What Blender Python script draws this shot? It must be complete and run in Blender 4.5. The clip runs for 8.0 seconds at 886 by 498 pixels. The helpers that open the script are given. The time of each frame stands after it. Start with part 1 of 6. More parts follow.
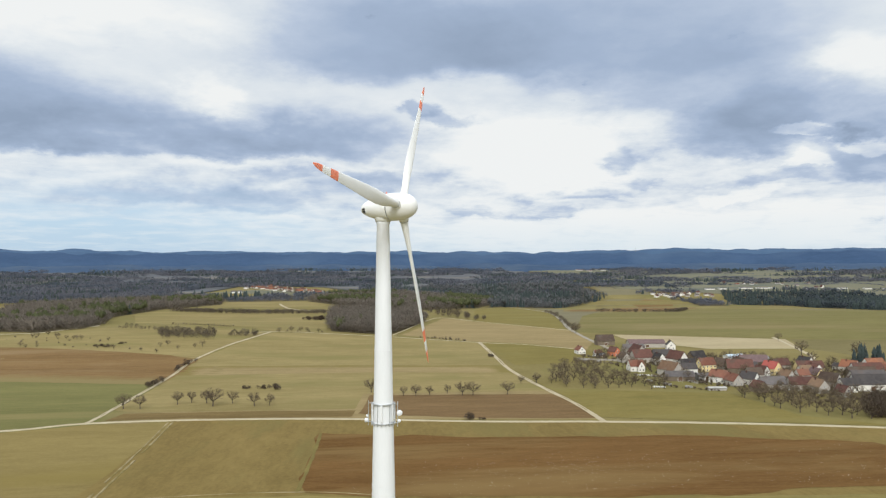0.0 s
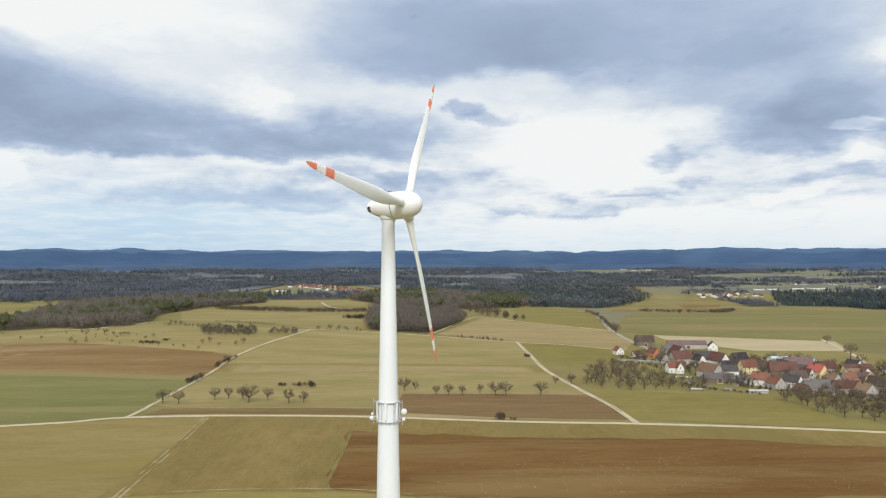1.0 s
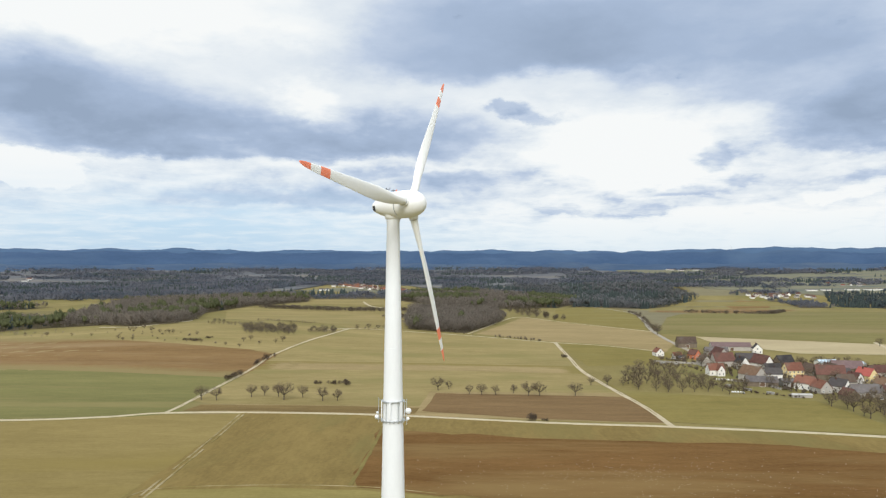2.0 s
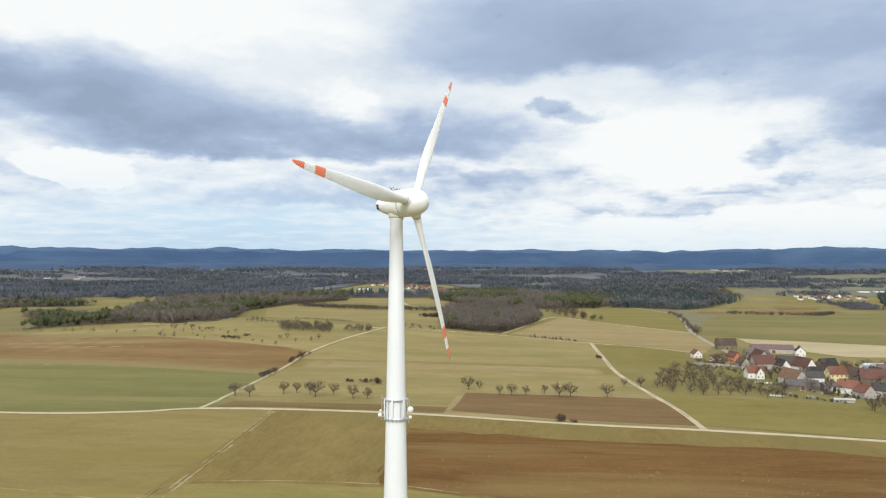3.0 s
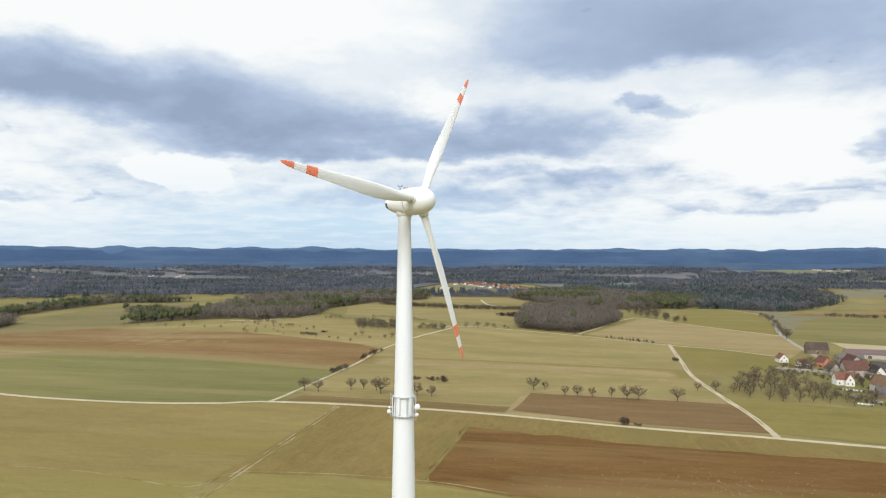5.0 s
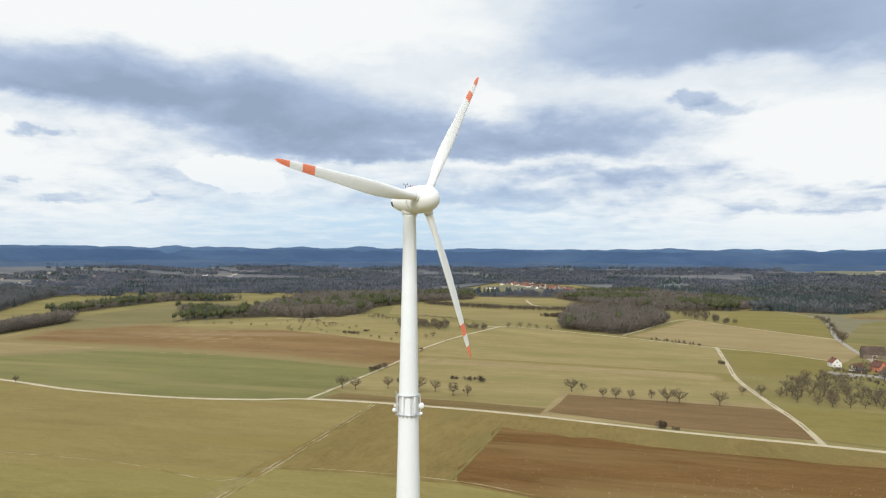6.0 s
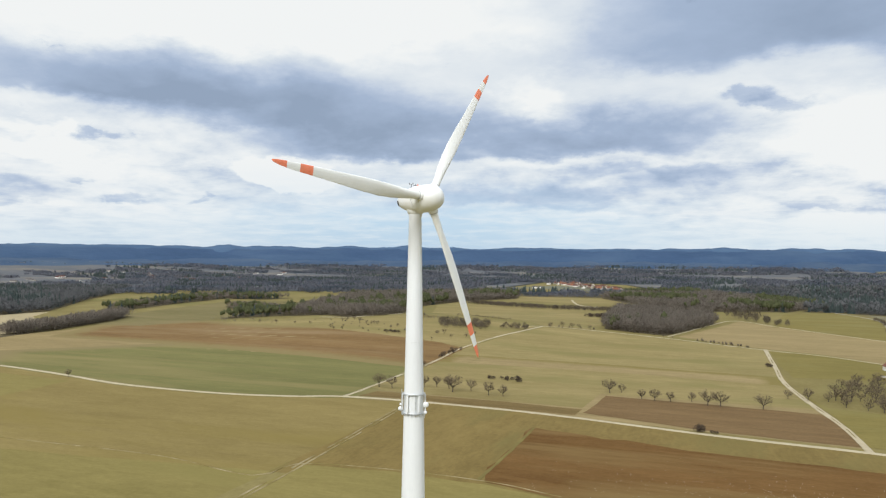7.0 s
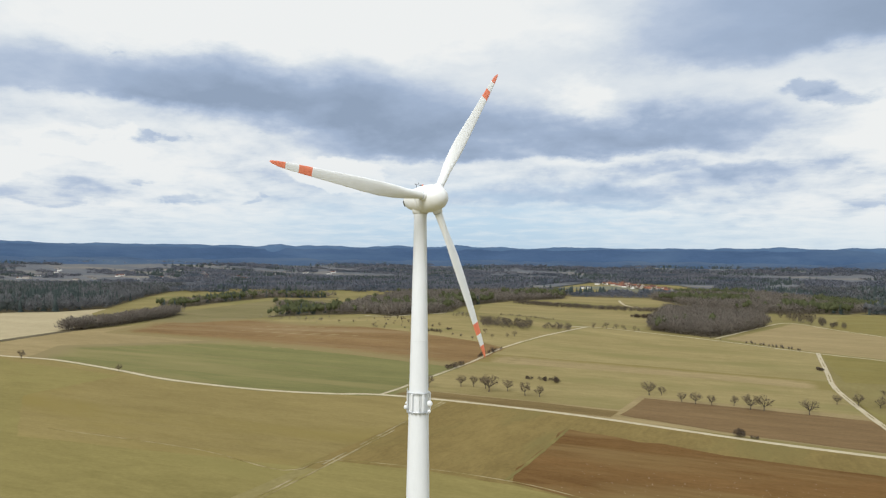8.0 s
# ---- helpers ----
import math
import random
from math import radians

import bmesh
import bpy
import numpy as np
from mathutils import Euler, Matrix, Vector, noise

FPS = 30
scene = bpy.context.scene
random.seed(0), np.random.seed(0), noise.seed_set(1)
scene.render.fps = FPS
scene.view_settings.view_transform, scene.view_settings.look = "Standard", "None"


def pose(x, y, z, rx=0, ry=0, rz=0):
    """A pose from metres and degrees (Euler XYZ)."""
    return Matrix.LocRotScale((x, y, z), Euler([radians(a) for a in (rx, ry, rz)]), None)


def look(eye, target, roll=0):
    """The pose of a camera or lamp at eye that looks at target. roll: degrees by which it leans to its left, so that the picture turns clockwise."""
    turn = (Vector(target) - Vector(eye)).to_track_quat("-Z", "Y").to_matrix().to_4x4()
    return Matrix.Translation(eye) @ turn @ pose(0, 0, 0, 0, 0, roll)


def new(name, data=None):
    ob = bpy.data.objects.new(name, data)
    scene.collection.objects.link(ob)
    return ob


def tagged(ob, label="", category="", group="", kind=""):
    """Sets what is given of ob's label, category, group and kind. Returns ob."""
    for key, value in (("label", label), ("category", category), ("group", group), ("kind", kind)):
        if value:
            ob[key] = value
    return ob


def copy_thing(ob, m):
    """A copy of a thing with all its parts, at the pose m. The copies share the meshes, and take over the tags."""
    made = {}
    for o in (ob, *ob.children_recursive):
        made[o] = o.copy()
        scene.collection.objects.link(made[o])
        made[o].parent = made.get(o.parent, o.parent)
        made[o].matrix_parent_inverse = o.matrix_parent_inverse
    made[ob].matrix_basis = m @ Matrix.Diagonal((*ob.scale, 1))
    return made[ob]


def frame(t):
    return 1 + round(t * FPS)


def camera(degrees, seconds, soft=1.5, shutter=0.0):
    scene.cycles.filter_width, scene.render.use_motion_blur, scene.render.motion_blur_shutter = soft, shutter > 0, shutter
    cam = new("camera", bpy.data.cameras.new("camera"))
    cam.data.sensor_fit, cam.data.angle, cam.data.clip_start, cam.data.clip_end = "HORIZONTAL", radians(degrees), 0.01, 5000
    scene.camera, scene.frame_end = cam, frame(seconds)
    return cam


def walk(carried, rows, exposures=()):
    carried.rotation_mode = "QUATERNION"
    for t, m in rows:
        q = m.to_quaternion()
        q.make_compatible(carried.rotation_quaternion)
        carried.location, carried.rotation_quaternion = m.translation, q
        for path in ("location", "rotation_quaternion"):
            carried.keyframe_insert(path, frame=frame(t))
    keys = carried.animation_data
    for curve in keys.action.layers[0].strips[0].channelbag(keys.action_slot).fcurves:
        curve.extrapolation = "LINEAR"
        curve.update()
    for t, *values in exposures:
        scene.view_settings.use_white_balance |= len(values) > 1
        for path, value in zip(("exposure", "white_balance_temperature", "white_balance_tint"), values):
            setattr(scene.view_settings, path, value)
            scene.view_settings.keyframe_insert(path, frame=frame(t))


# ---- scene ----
cam = camera(65.2, 8.0, soft=1.25)
PATH = [
    (0.0, (11.77, 9.10, 85.57), (20.62, 108.70, 87.77), -0.2),
    (0.5, (15.33, 8.98, 85.52), (20.98, 108.78, 87.67), -0.2),
    (1.0, (18.74, 9.29, 85.43), (21.34, 109.24, 87.53), -0.1),
    (1.5, (22.31, 9.62, 85.36), (21.66, 109.57, 87.46), -0.1),
    (3.0, (32.66, 10.69, 85.17), (23.06, 110.19, 87.17), 0.1),
    (3.5, (36.13, 11.40, 85.10), (23.48, 110.55, 87.10), 0.1),
    (4.0, (40.13, 11.88, 85.06), (24.38, 110.63, 87.05), 0.1),
    (4.5, (43.35, 12.28, 85.10), (24.65, 110.53, 87.00), 0.1),
    (6.0, (54.30, 15.73, 84.74), (25.65, 111.53, 86.59), 0.3),
    (6.5, (58.00, 17.10, 84.77), (26.00, 111.85, 86.57), 0.3),
    (7.0, (61.64, 18.39, 84.76), (26.44, 111.99, 86.46), 0.4),
    (7.5, (65.33, 19.83, 84.88), (26.88, 112.13, 86.53), 0.4),
    (8.0, (69.29, 21.08, 84.83), (27.59, 111.93, 86.42), 0.5),
]
walk(cam, [(t, look(eye, target, roll)) for t, eye, target, roll in PATH],
     exposures=[(0.0, 0.0), (1.5, 0.07), (3.0, 0.12), (4.5, 0.13), (6.5, 0.06), (8.0, -0.03)])

# ---- world, sun ----
def nodes_of(tree):
    tree.nodes.clear()
    return tree.nodes, tree.links


def link_math(tree, op, a, b=None, clamp=False):
    n = tree.nodes.new("ShaderNodeMath")
    n.operation, n.use_clamp = op, clamp
    for k, v in enumerate((a, b)):
        if v is None:
            continue
        if isinstance(v, (int, float)):
            n.inputs[k].default_value = v
        else:
            tree.links.new(v, n.inputs[k])
    return n.outputs[0]


def link_ramp(tree, fac, stops, mode="LINEAR"):
    n = tree.nodes.new("ShaderNodeValToRGB")
    n.color_ramp.interpolation = mode
    while len(n.color_ramp.elements) < len(stops):
        n.color_ramp.elements.new(0.5)
    for e, (p, c) in zip(n.color_ramp.elements, stops):
        e.position = p
        e.color = (*c, 1) if len(c) == 3 else c
    tree.links.new(fac, n.inputs[0])
    return n.outputs[0]


def link_noise(tree, vec, scale, detail=4, rough=0.55, distort=0.0):
    n = tree.nodes.new("ShaderNodeTexNoise")
    n.inputs["Scale"].default_value = scale
    n.inputs["Detail"].default_value = detail
    n.inputs["Roughness"].default_value = rough
    n.inputs["Distortion"].default_value = distort
    tree.links.new(vec, n.inputs["Vector"])
    return n.outputs["Fac"]


def link_mix(tree, fac, a, b, blend="MIX"):
    n = tree.nodes.new("ShaderNodeMix")
    n.data_type, n.blend_type = "RGBA", blend
    for sock, v in ((n.inputs[0], fac), (n.inputs[6], a), (n.inputs[7], b)):
        if isinstance(v, (int, float)):
            sock.default_value = v
        elif isinstance(v, tuple):
            sock.default_value = (*v, 1)
        else:
            tree.links.new(v, sock)
    return n.outputs[2]


SUN_ELEVATION, SUN_AZIMUTH = 36, 186   # degrees; azimuth clockwise from +y

# cloud masses: azimuth (clockwise from +y), elevation, half width, reach upwards, reach downwards, lift of brightness
DARK_BASES = [
    (17, 17.0, 15, 6.0, 2.2, -0.36), (0, 16.6, 11, 5.5, 1.6, -0.34), (26, 13.0, 7, 3.0, 1.5, -0.28), (33, 10.5, 6, 3.4, 1.6, -0.26), (28, 9.0, 6.0, 3.0, 1.0, -0.40),
    (37.5, 6.8, 3, 2.6, 0.6, -0.36), (-4, 10.0, 6, 2.0, 0.9, -0.22), (-16, 9.2, 14, 2.6, 0.7, -0.40), (-26, 11.5, 8, 3.0, 1.5, -0.22),
    (-12, 5.2, 13, 1.1, 0.5, -0.28), (-6, 7.2, 8, 0.9, 0.5, -0.24), (4, 6.6, 7, 0.7, 0.4, -0.22),
    (-50, 12.4, 12, 2.8, 0.9, -0.40), (-36, 11.6, 10, 3.2, 1.2, -0.42), (-30, 9.0, 6, 1.6, 0.6, -0.26), (-54, 19.8, 5, 2.0, 0.8, -0.30),
]
PUFFS = [
    (20.3, 8.0, 1.6, 0.9, 0.5, -0.34), (22.0, 6.4, 1.8, 0.6, 0.4, -0.24), (2.6, 12.4, 1.7, 0.45, 0.7, -0.34), (6.0, 11.7, 2.6, 0.6, 0.45, -0.32), (16, 5.5, 4, 0.5, 0.3, -0.24), (10, 4.3, 5, 0.45, 0.25, -0.22),
    (35.5, 9.4, 2.0, 0.5, 0.4, -0.30), (30, 5.9, 4, 0.6, 0.4, -0.20), (-51.5, 8.9, 1.7, 0.6, 0.4, -0.34), (-47.6, 9.4, 1.1, 0.3, 0.3, -0.26), (-53, 4.6, 4, 0.9, 0.4, -0.26), (-49.2, 5.8, 1.0, 0.3, 0.2, -0.24),
    (-45.0, 4.6, 1.7, 0.35, 0.25, -0.28), (-41.0, 4.6, 1.1, 0.3, 0.2, -0.24),
]
BRIGHT_GAPS = [
    (-50, 7.2, 9, 2.2, 4.0, 0.16), (-34, 18.4, 18, 5.0, 2.0, 0.46), (-48, 17.0, 10, 3.0, 1.4, 0.20), (-13, 13.2, 2.4, 1.5, 1.3, 0.26), (13, 8.8, 7, 3.2, 3.0, 0.40), (37.5, 14.5, 2.6, 1.6, 1.3, 0.28),
    (20, 2.6, 17, 1.6, 3.0, 0.26), (-22, 3.0, 26, 0.9, 3.0, 0.12), (-8, 8.0, 9, 0.35, 0.5, 0.16),
]
# heads of heaped cloud with flat feet
HEADS = [
    (-33.2, 6.6, 4.6, 1.9, 1.2, 0.52), (-51, 8.2, 3.6, 1.9, 1.2, 0.22), (-56, 6.6, 3.0, 1.6, 1.0, 0.22), (-8.7, 3.7, 1.9, 0.7, 0.35, 0.30), (33.5, 9.6, 2.2, 0.9, 0.6, 0.30),
    (32, 7.0, 2.6, 0.7, 0.5, 0.22), (37, 8.6, 2.0, 1.2, 0.8, 0.26), (28, 4.6, 3.2, 0.6, 0.4, 0.20),
]


def build_world():
    world = bpy.data.worlds.new("overcast_sky")
    scene.world = world
    world.use_nodes = True
    tree = world.node_tree
    nodes, links = nodes_of(tree)
    out = nodes.new("ShaderNodeOutputWorld")
    back = nodes.new("ShaderNodeBackground")
    links.new(back.outputs[0], out.inputs[0])
    sky = nodes.new("ShaderNodeTexSky")
    sky.sky_type, sky.sun_disc = "NISHITA", False
    sky.sun_elevation, sky.sun_rotation = radians(SUN_ELEVATION), radians(SUN_AZIMUTH)
    sky.air_density, sky.dust_density, sky.ozone_density = 1.2, 1.5, 1.5
    clear = link_mix(tree, 1.0, sky.outputs[0], (0.11, 0.11, 0.11), "MULTIPLY")
    coord = nodes.new("ShaderNodeTexCoord").outputs["Generated"]
    sep = nodes.new("ShaderNodeSeparateXYZ")
    links.new(coord, sep.inputs[0])
    x, y, z = sep.outputs

    def add(a, b):
        return link_math(tree, "ADD", a, b)

    def sub(a, b):
        return link_math(tree, "SUBTRACT", a, b)

    def mul(a, b, clamp=False):
        return link_math(tree, "MULTIPLY", a, b, clamp)

    def vector(a, b, c):
        n = nodes.new("ShaderNodeCombineXYZ")
        for sock, src in zip(n.inputs, (a, b, c)):
            if isinstance(src, (int, float)):
                sock.default_value = src
            else:
                links.new(src, sock)
        return n.outputs[0]

    def step(v, lo, hi):
        n = nodes.new("ShaderNodeMapRange")
        n.interpolation_type = "SMOOTHSTEP"
        links.new(v, n.inputs["Value"])
        n.inputs["From Min"].default_value, n.inputs["From Max"].default_value = lo, hi
        return n.outputs["Result"]

    az = mul(link_math(tree, "ARCTAN2", x, y), 57.2958)
    el = mul(link_math(tree, "ARCSINE", z), 57.2958)
    el0 = link_math(tree, "MAXIMUM", el, 0.0)
    # a flat layer of cloud seen from below: its bands crowd together towards the horizon
    far = link_math(tree, "DIVIDE", 1.0, add(link_math(tree, "MAXIMUM", z, 0.0), 0.10))
    layer = vector(mul(x, far), mul(y, far), 0.0)
    heap = vector(x, y, mul(z, 2.2))
    heap_up = vector(x, y, add(mul(z, 2.2), 0.030))
    big = sub(link_noise(tree, layer, 0.9, 6, 0.55, 0.3), 0.5)
    mid = sub(link_noise(tree, layer, 2.6, 7, 0.60, 0.4), 0.5)
    fine = sub(link_noise(tree, layer, 8.0, 5, 0.60, 0.3), 0.5)
    puff = sub(link_noise(tree, heap, 9.0, 7, 0.56, 0.15), 0.5)
    puff_up = sub(link_noise(tree, heap_up, 9.0, 7, 0.56, 0.15), 0.5)
    lit = sub(puff, puff_up)
    ragged = sub(link_noise(tree, heap, 22.0, 5, 0.62, 0.2), 0.5)
    # heaped cloud dims towards the top of the view, where the layer is seen from beneath
    low_part = step(el, 17.0, 6.0)
    waz = add(az, mul(sub(link_noise(tree, heap, 6.0, 6, 0.56), 0.5), 14.0))
    wel = add(el, mul(sub(link_noise(tree, heap, 8.0, 6, 0.58), 0.5), 4.6))

    def mass(row):
        a, e, wa, over, under, gain = row
        u = mul(sub(waz, float(a)), 1.0 / wa)
        d = sub(wel, float(e))
        v = add(mul(link_math(tree, "MAXIMUM", d, 0.0), 1.0 / over), mul(link_math(tree, "MINIMUM", d, 0.0), 1.0 / under))
        return link_math(tree, "POWER", 2.71828, mul(add(mul(u, u), mul(v, v)), -0.8))

    bright = add(0.69, add(mul(big, 0.30), add(mul(mid, add(0.32, mul(low_part, 0.30))), mul(fine, 0.13))))
    bright = add(bright, mul(low_part, add(mul(puff, 0.42), mul(lit, 0.7))))
    for row in DARK_BASES:
        bright = add(bright, mul(step(add(mass(row), mul(mid, 0.35)), 0.02, 0.85), row[5]))
    for row in BRIGHT_GAPS:
        bright = add(bright, mul(step(add(mass(row), mul(mid, 0.4)), 0.10, 0.85), row[5]))
    for row in HEADS:
        g = add(mass(row), add(mul(puff, 0.9), mul(ragged, 0.5)))
        bright = add(bright, mul(step(g, 0.36, 0.66), row[5]))
    for row in PUFFS:
        g = add(mass(row), add(mul(puff, 0.9), mul(ragged, 0.5)))
        bright = add(bright, mul(step(g, 0.16, 0.80), row[5]))
    cloud = link_ramp(tree, bright, [(0.0, (0.29, 0.37, 0.50)), (0.27, (0.372, 0.465, 0.62)), (0.45, (0.50, 0.585, 0.72)),
                                     (0.62, (0.69, 0.75, 0.81)), (0.76, (0.80, 0.84, 0.865)), (0.90, (0.87, 0.89, 0.89))])
    # thin milky air low down, with the clear sky showing through
    low = sub(1.0, mul(el0, 0.26))
    low = link_math(tree, "MULTIPLY", mul(low, 1.0, True), sub(1.0, mul(puff, 1.4)), True)
    veil = link_mix(tree, 0.85, clear, (0.66, 0.80, 0.92))
    colour = link_mix(tree, mul(low, 0.85), cloud, veil)
    # clear blue showing under the cloud edge towards the north-west
    u = mul(add(waz, 22.0), 1.0 / 16.0)
    v = mul(sub(el, 2.0), 1.0 / 3.0)
    blue = link_math(tree, "POWER", 2.71828, mul(add(mul(u, u), mul(v, v)), -0.8))
    blue = mul(blue, sub(0.95, mul(mid, 2.2)), True)
    colour = link_mix(tree, blue, colour, link_mix(tree, 0.8, clear, (0.52, 0.71, 0.91)))
    # an overcast sky is brightest overhead
    zen = mul(sub(el, 24.0), 1.0 / 40.0, True)
    gain = add(1.0, mul(zen, 0.9))
    scaled = nodes.new("ShaderNodeVectorMath")
    scaled.operation = "SCALE"
    links.new(colour, scaled.inputs[0])
    links.new(gain, scaled.inputs["Scale"])
    links.new(scaled.outputs[0], back.inputs["Color"])
    back.inputs["Strength"].default_value = 1.0


build_world()
sun = new("sun", bpy.data.lights.new("sun", "SUN"))
sun.data.energy, sun.data.angle, sun.data.color = 2.3, radians(14), (1.0, 0.975, 0.94)
sa, se = radians(SUN_AZIMUTH), radians(SUN_ELEVATION)
SUN_WAY = Vector((math.sin(sa) * math.cos(se), math.cos(sa) * math.cos(se), math.sin(se)))
sun.matrix_world = look(SUN_WAY * 300, (0, 0, 0))


# ---- materials ----
def surface(name, dark, light, scale=0.05, fine=2.0, rough=0.9, bump=0.0, bump_scale=3.0, metal=0.0, stretch=(1, 1, 1),
            turn=0.0, third=None, third_scale=0.01, island=0.0, stripes=None, spec=0.3, fade=0.0, worn=0.0, thin=0.0, rim=(0.175, 0.140, 0.050), each=0.0):
    """A surface whose colour goes from dark to light in two scales of noise, with optional patches of a third colour and rows."""
    m = bpy.data.materials.new(name)
    m.use_nodes = True
    tree = m.node_tree
    nodes, links = nodes_of(tree)
    out = nodes.new("ShaderNodeOutputMaterial")
    b = nodes.new("ShaderNodeBsdfPrincipled")
    links.new(b.outputs[0], out.inputs[0])
    b.inputs["Roughness"].default_value, b.inputs["Metallic"].default_value = rough, metal
    b.inputs["Specular IOR Level"].default_value = spec
    coord = nodes.new("ShaderNodeTexCoord").outputs["Object"]
    mp = nodes.new("ShaderNodeMapping")
    mp.inputs["Scale"].default_value = stretch
    mp.inputs["Rotation"].default_value = (0, 0, radians(turn))
    links.new(coord, mp.inputs[0])
    vec = mp.outputs[0]
    large = link_noise(tree, vec, scale, 5, 0.6)
    small = link_noise(tree, vec, fine, 4, 0.65)
    f = link_math(tree, "ADD", link_math(tree, "MULTIPLY", large, 0.75), link_math(tree, "MULTIPLY", small, 0.45))
    if fade:
        streak = link_noise(tree, vec, scale * 7, 5, 0.62, 0.6)
        f = link_math(tree, "ADD", f, link_math(tree, "MULTIPLY", link_math(tree, "SUBTRACT", streak, 0.5), 0.55))
        clod = link_noise(tree, coord, 0.55, 3, 0.7)
        f = link_math(tree, "ADD", f, link_math(tree, "MULTIPLY", link_math(tree, "SUBTRACT", clod, 0.5), 0.4))
    if island:
        rnd = nodes.new("ShaderNodeNewGeometry").outputs["Random Per Island"]
        f = link_math(tree, "ADD", f, link_math(tree, "MULTIPLY", link_math(tree, "SUBTRACT", rnd, 0.5), island))
    if each:
        rnd = nodes.new("ShaderNodeObjectInfo").outputs["Random"]
        f = link_math(tree, "ADD", f, link_math(tree, "MULTIPLY", link_math(tree, "SUBTRACT", rnd, 0.5), each))
    if stripes:
        gap, angle, depth = stripes
        mp2 = nodes.new("ShaderNodeMapping")
        mp2.inputs["Rotation"].default_value = (0, 0, radians(angle))
        links.new(coord, mp2.inputs[0])
        w = nodes.new("ShaderNodeTexWave")
        w.inputs["Scale"].default_value = 2 * math.pi / gap / 20 * 1.0
        w.inputs["Distortion"].default_value, w.inputs["Detail"].default_value = 1.2, 2
        w.inputs["Detail Scale"].default_value = 0.3
        links.new(mp2.outputs[0], w.inputs["Vector"])
        f = link_math(tree, "ADD", f, link_math(tree, "MULTIPLY", link_math(tree, "SUBTRACT", w.outputs["Fac"], 0.5), depth))
    col = link_ramp(tree, f, [(0.38, dark), (0.82, light)])
    if third:
        patch = link_ramp(tree, link_noise(tree, vec, third_scale, 6, 0.6, 0.4), [(0.5, (0, 0, 0)), (0.66, (1, 1, 1))])
        col = link_mix(tree, patch, col, third)
    if fade:
        # fields run into their neighbours' growth at the edges
        edge = nodes.new("ShaderNodeAttribute")
        edge.attribute_name = "inward"
        k = link_math(tree, "MULTIPLY", edge.outputs["Fac"], 1.9)
        k = link_math(tree, "ADD", k, link_math(tree, "MULTIPLY", link_math(tree, "SUBTRACT", link_noise(tree, coord, fade, 6, 0.62), 0.75), 1.6), True)
        col = link_mix(tree, k, rim, col)
    if worn:
        k = link_ramp(tree, link_noise(tree, coord, worn, 5, 0.6), [(0.40, (0, 0, 0)), (0.62, (1, 1, 1))])
        col = link_mix(tree, k, rim, col)
    links.new(col, b.inputs["Base Color"])
    if thin:
        glow = nodes.new("ShaderNodeBsdfTranslucent")
        links.new(col, glow.inputs[0])
        both = nodes.new("ShaderNodeMixShader")
        both.inputs[0].default_value = thin
        links.new(b.outputs[0], both.inputs[1])
        links.new(glow.outputs[0], both.inputs[2])
        links.new(both.outputs[0], out.inputs[0])
    if bump:
        n = nodes.new("ShaderNodeBump")
        n.inputs["Strength"].default_value, n.inputs["Distance"].default_value = min(1, bump), bump
        links.new(link_noise(tree, vec, bump_scale, 4, 0.6), n.inputs["Height"])
        links.new(n.outputs[0], b.inputs["Normal"])
    return m


GRASS = surface("dry_grass", (0.1379, 0.1114, 0.04161), (0.2344, 0.1939, 0.08109), 0.012, 0.35, bump=0.1, bump_scale=0.8, third=(0.1438, 0.1313, 0.04695), third_scale=0.006, spec=0.03)
MEADOW = surface("pale_meadow", (0.178, 0.1415, 0.058), (0.263, 0.2095, 0.094), 0.010, 0.2, bump=0.1, stretch=(0.5, 2.0, 1), third=(0.1806, 0.1541, 0.06108), third_scale=0.012, spec=0.03, fade=0.09)
STUBBLE = surface("tan_stubble", (0.192, 0.1450, 0.068), (0.279, 0.2150, 0.107), 0.012, 0.3, bump=0.1, stretch=(0.4, 2, 1), spec=0.03, fade=0.09)
STRAW = surface("straw_field", (0.285, 0.233, 0.138), (0.375, 0.314, 0.192), 0.014, 0.2, bump=0.1, stretch=(0.6, 2, 1), spec=0.03, fade=0.09)
WINTER = surface("winter_crop", (0.114, 0.110, 0.041), (0.170, 0.156, 0.060), 0.012, 0.25, bump=0.1, stretch=(0.3, 2.2, 1), third=(0.197, 0.1641, 0.07042), third_scale=0.010, spec=0.03, fade=0.09, rim=(0.1921, 0.1512, 0.07256))
GREEN = surface("green_meadow", (0.138, 0.1145, 0.0365), (0.197, 0.1590, 0.0545), 0.014, 0.3, bump=0.1, stretch=(0.6, 1.6, 1), third=(0.1837, 0.156, 0.05865), third_scale=0.015, spec=0.03, fade=0.09, rim=(0.1253, 0.1107, 0.04106))
# this green is dulled by a haze tint in the colour itself
GREEN2 = surface("hazy_green_field", (0.1261, 0.1074, 0.04588), (0.1793, 0.1512, 0.07042), 0.010, 0.2, bump=0.1, stretch=(0.5, 1.8, 1), third=(0.1872, 0.1491, 0.07256), third_scale=0.006, spec=0.03, fade=0.09, rim=(0.1576, 0.1293, 0.05868))
OLIVE = surface("olive_field", (0.157, 0.1195, 0.0440), (0.229, 0.1770, 0.0695), 0.010, 0.35, bump=0.15, stretch=(0.4, 1.6, 1), third=(0.1852, 0.1423, 0.04542), third_scale=0.008, turn=8, spec=0.03, fade=0.09, rim=(0.171, 0.1375, 0.04845))
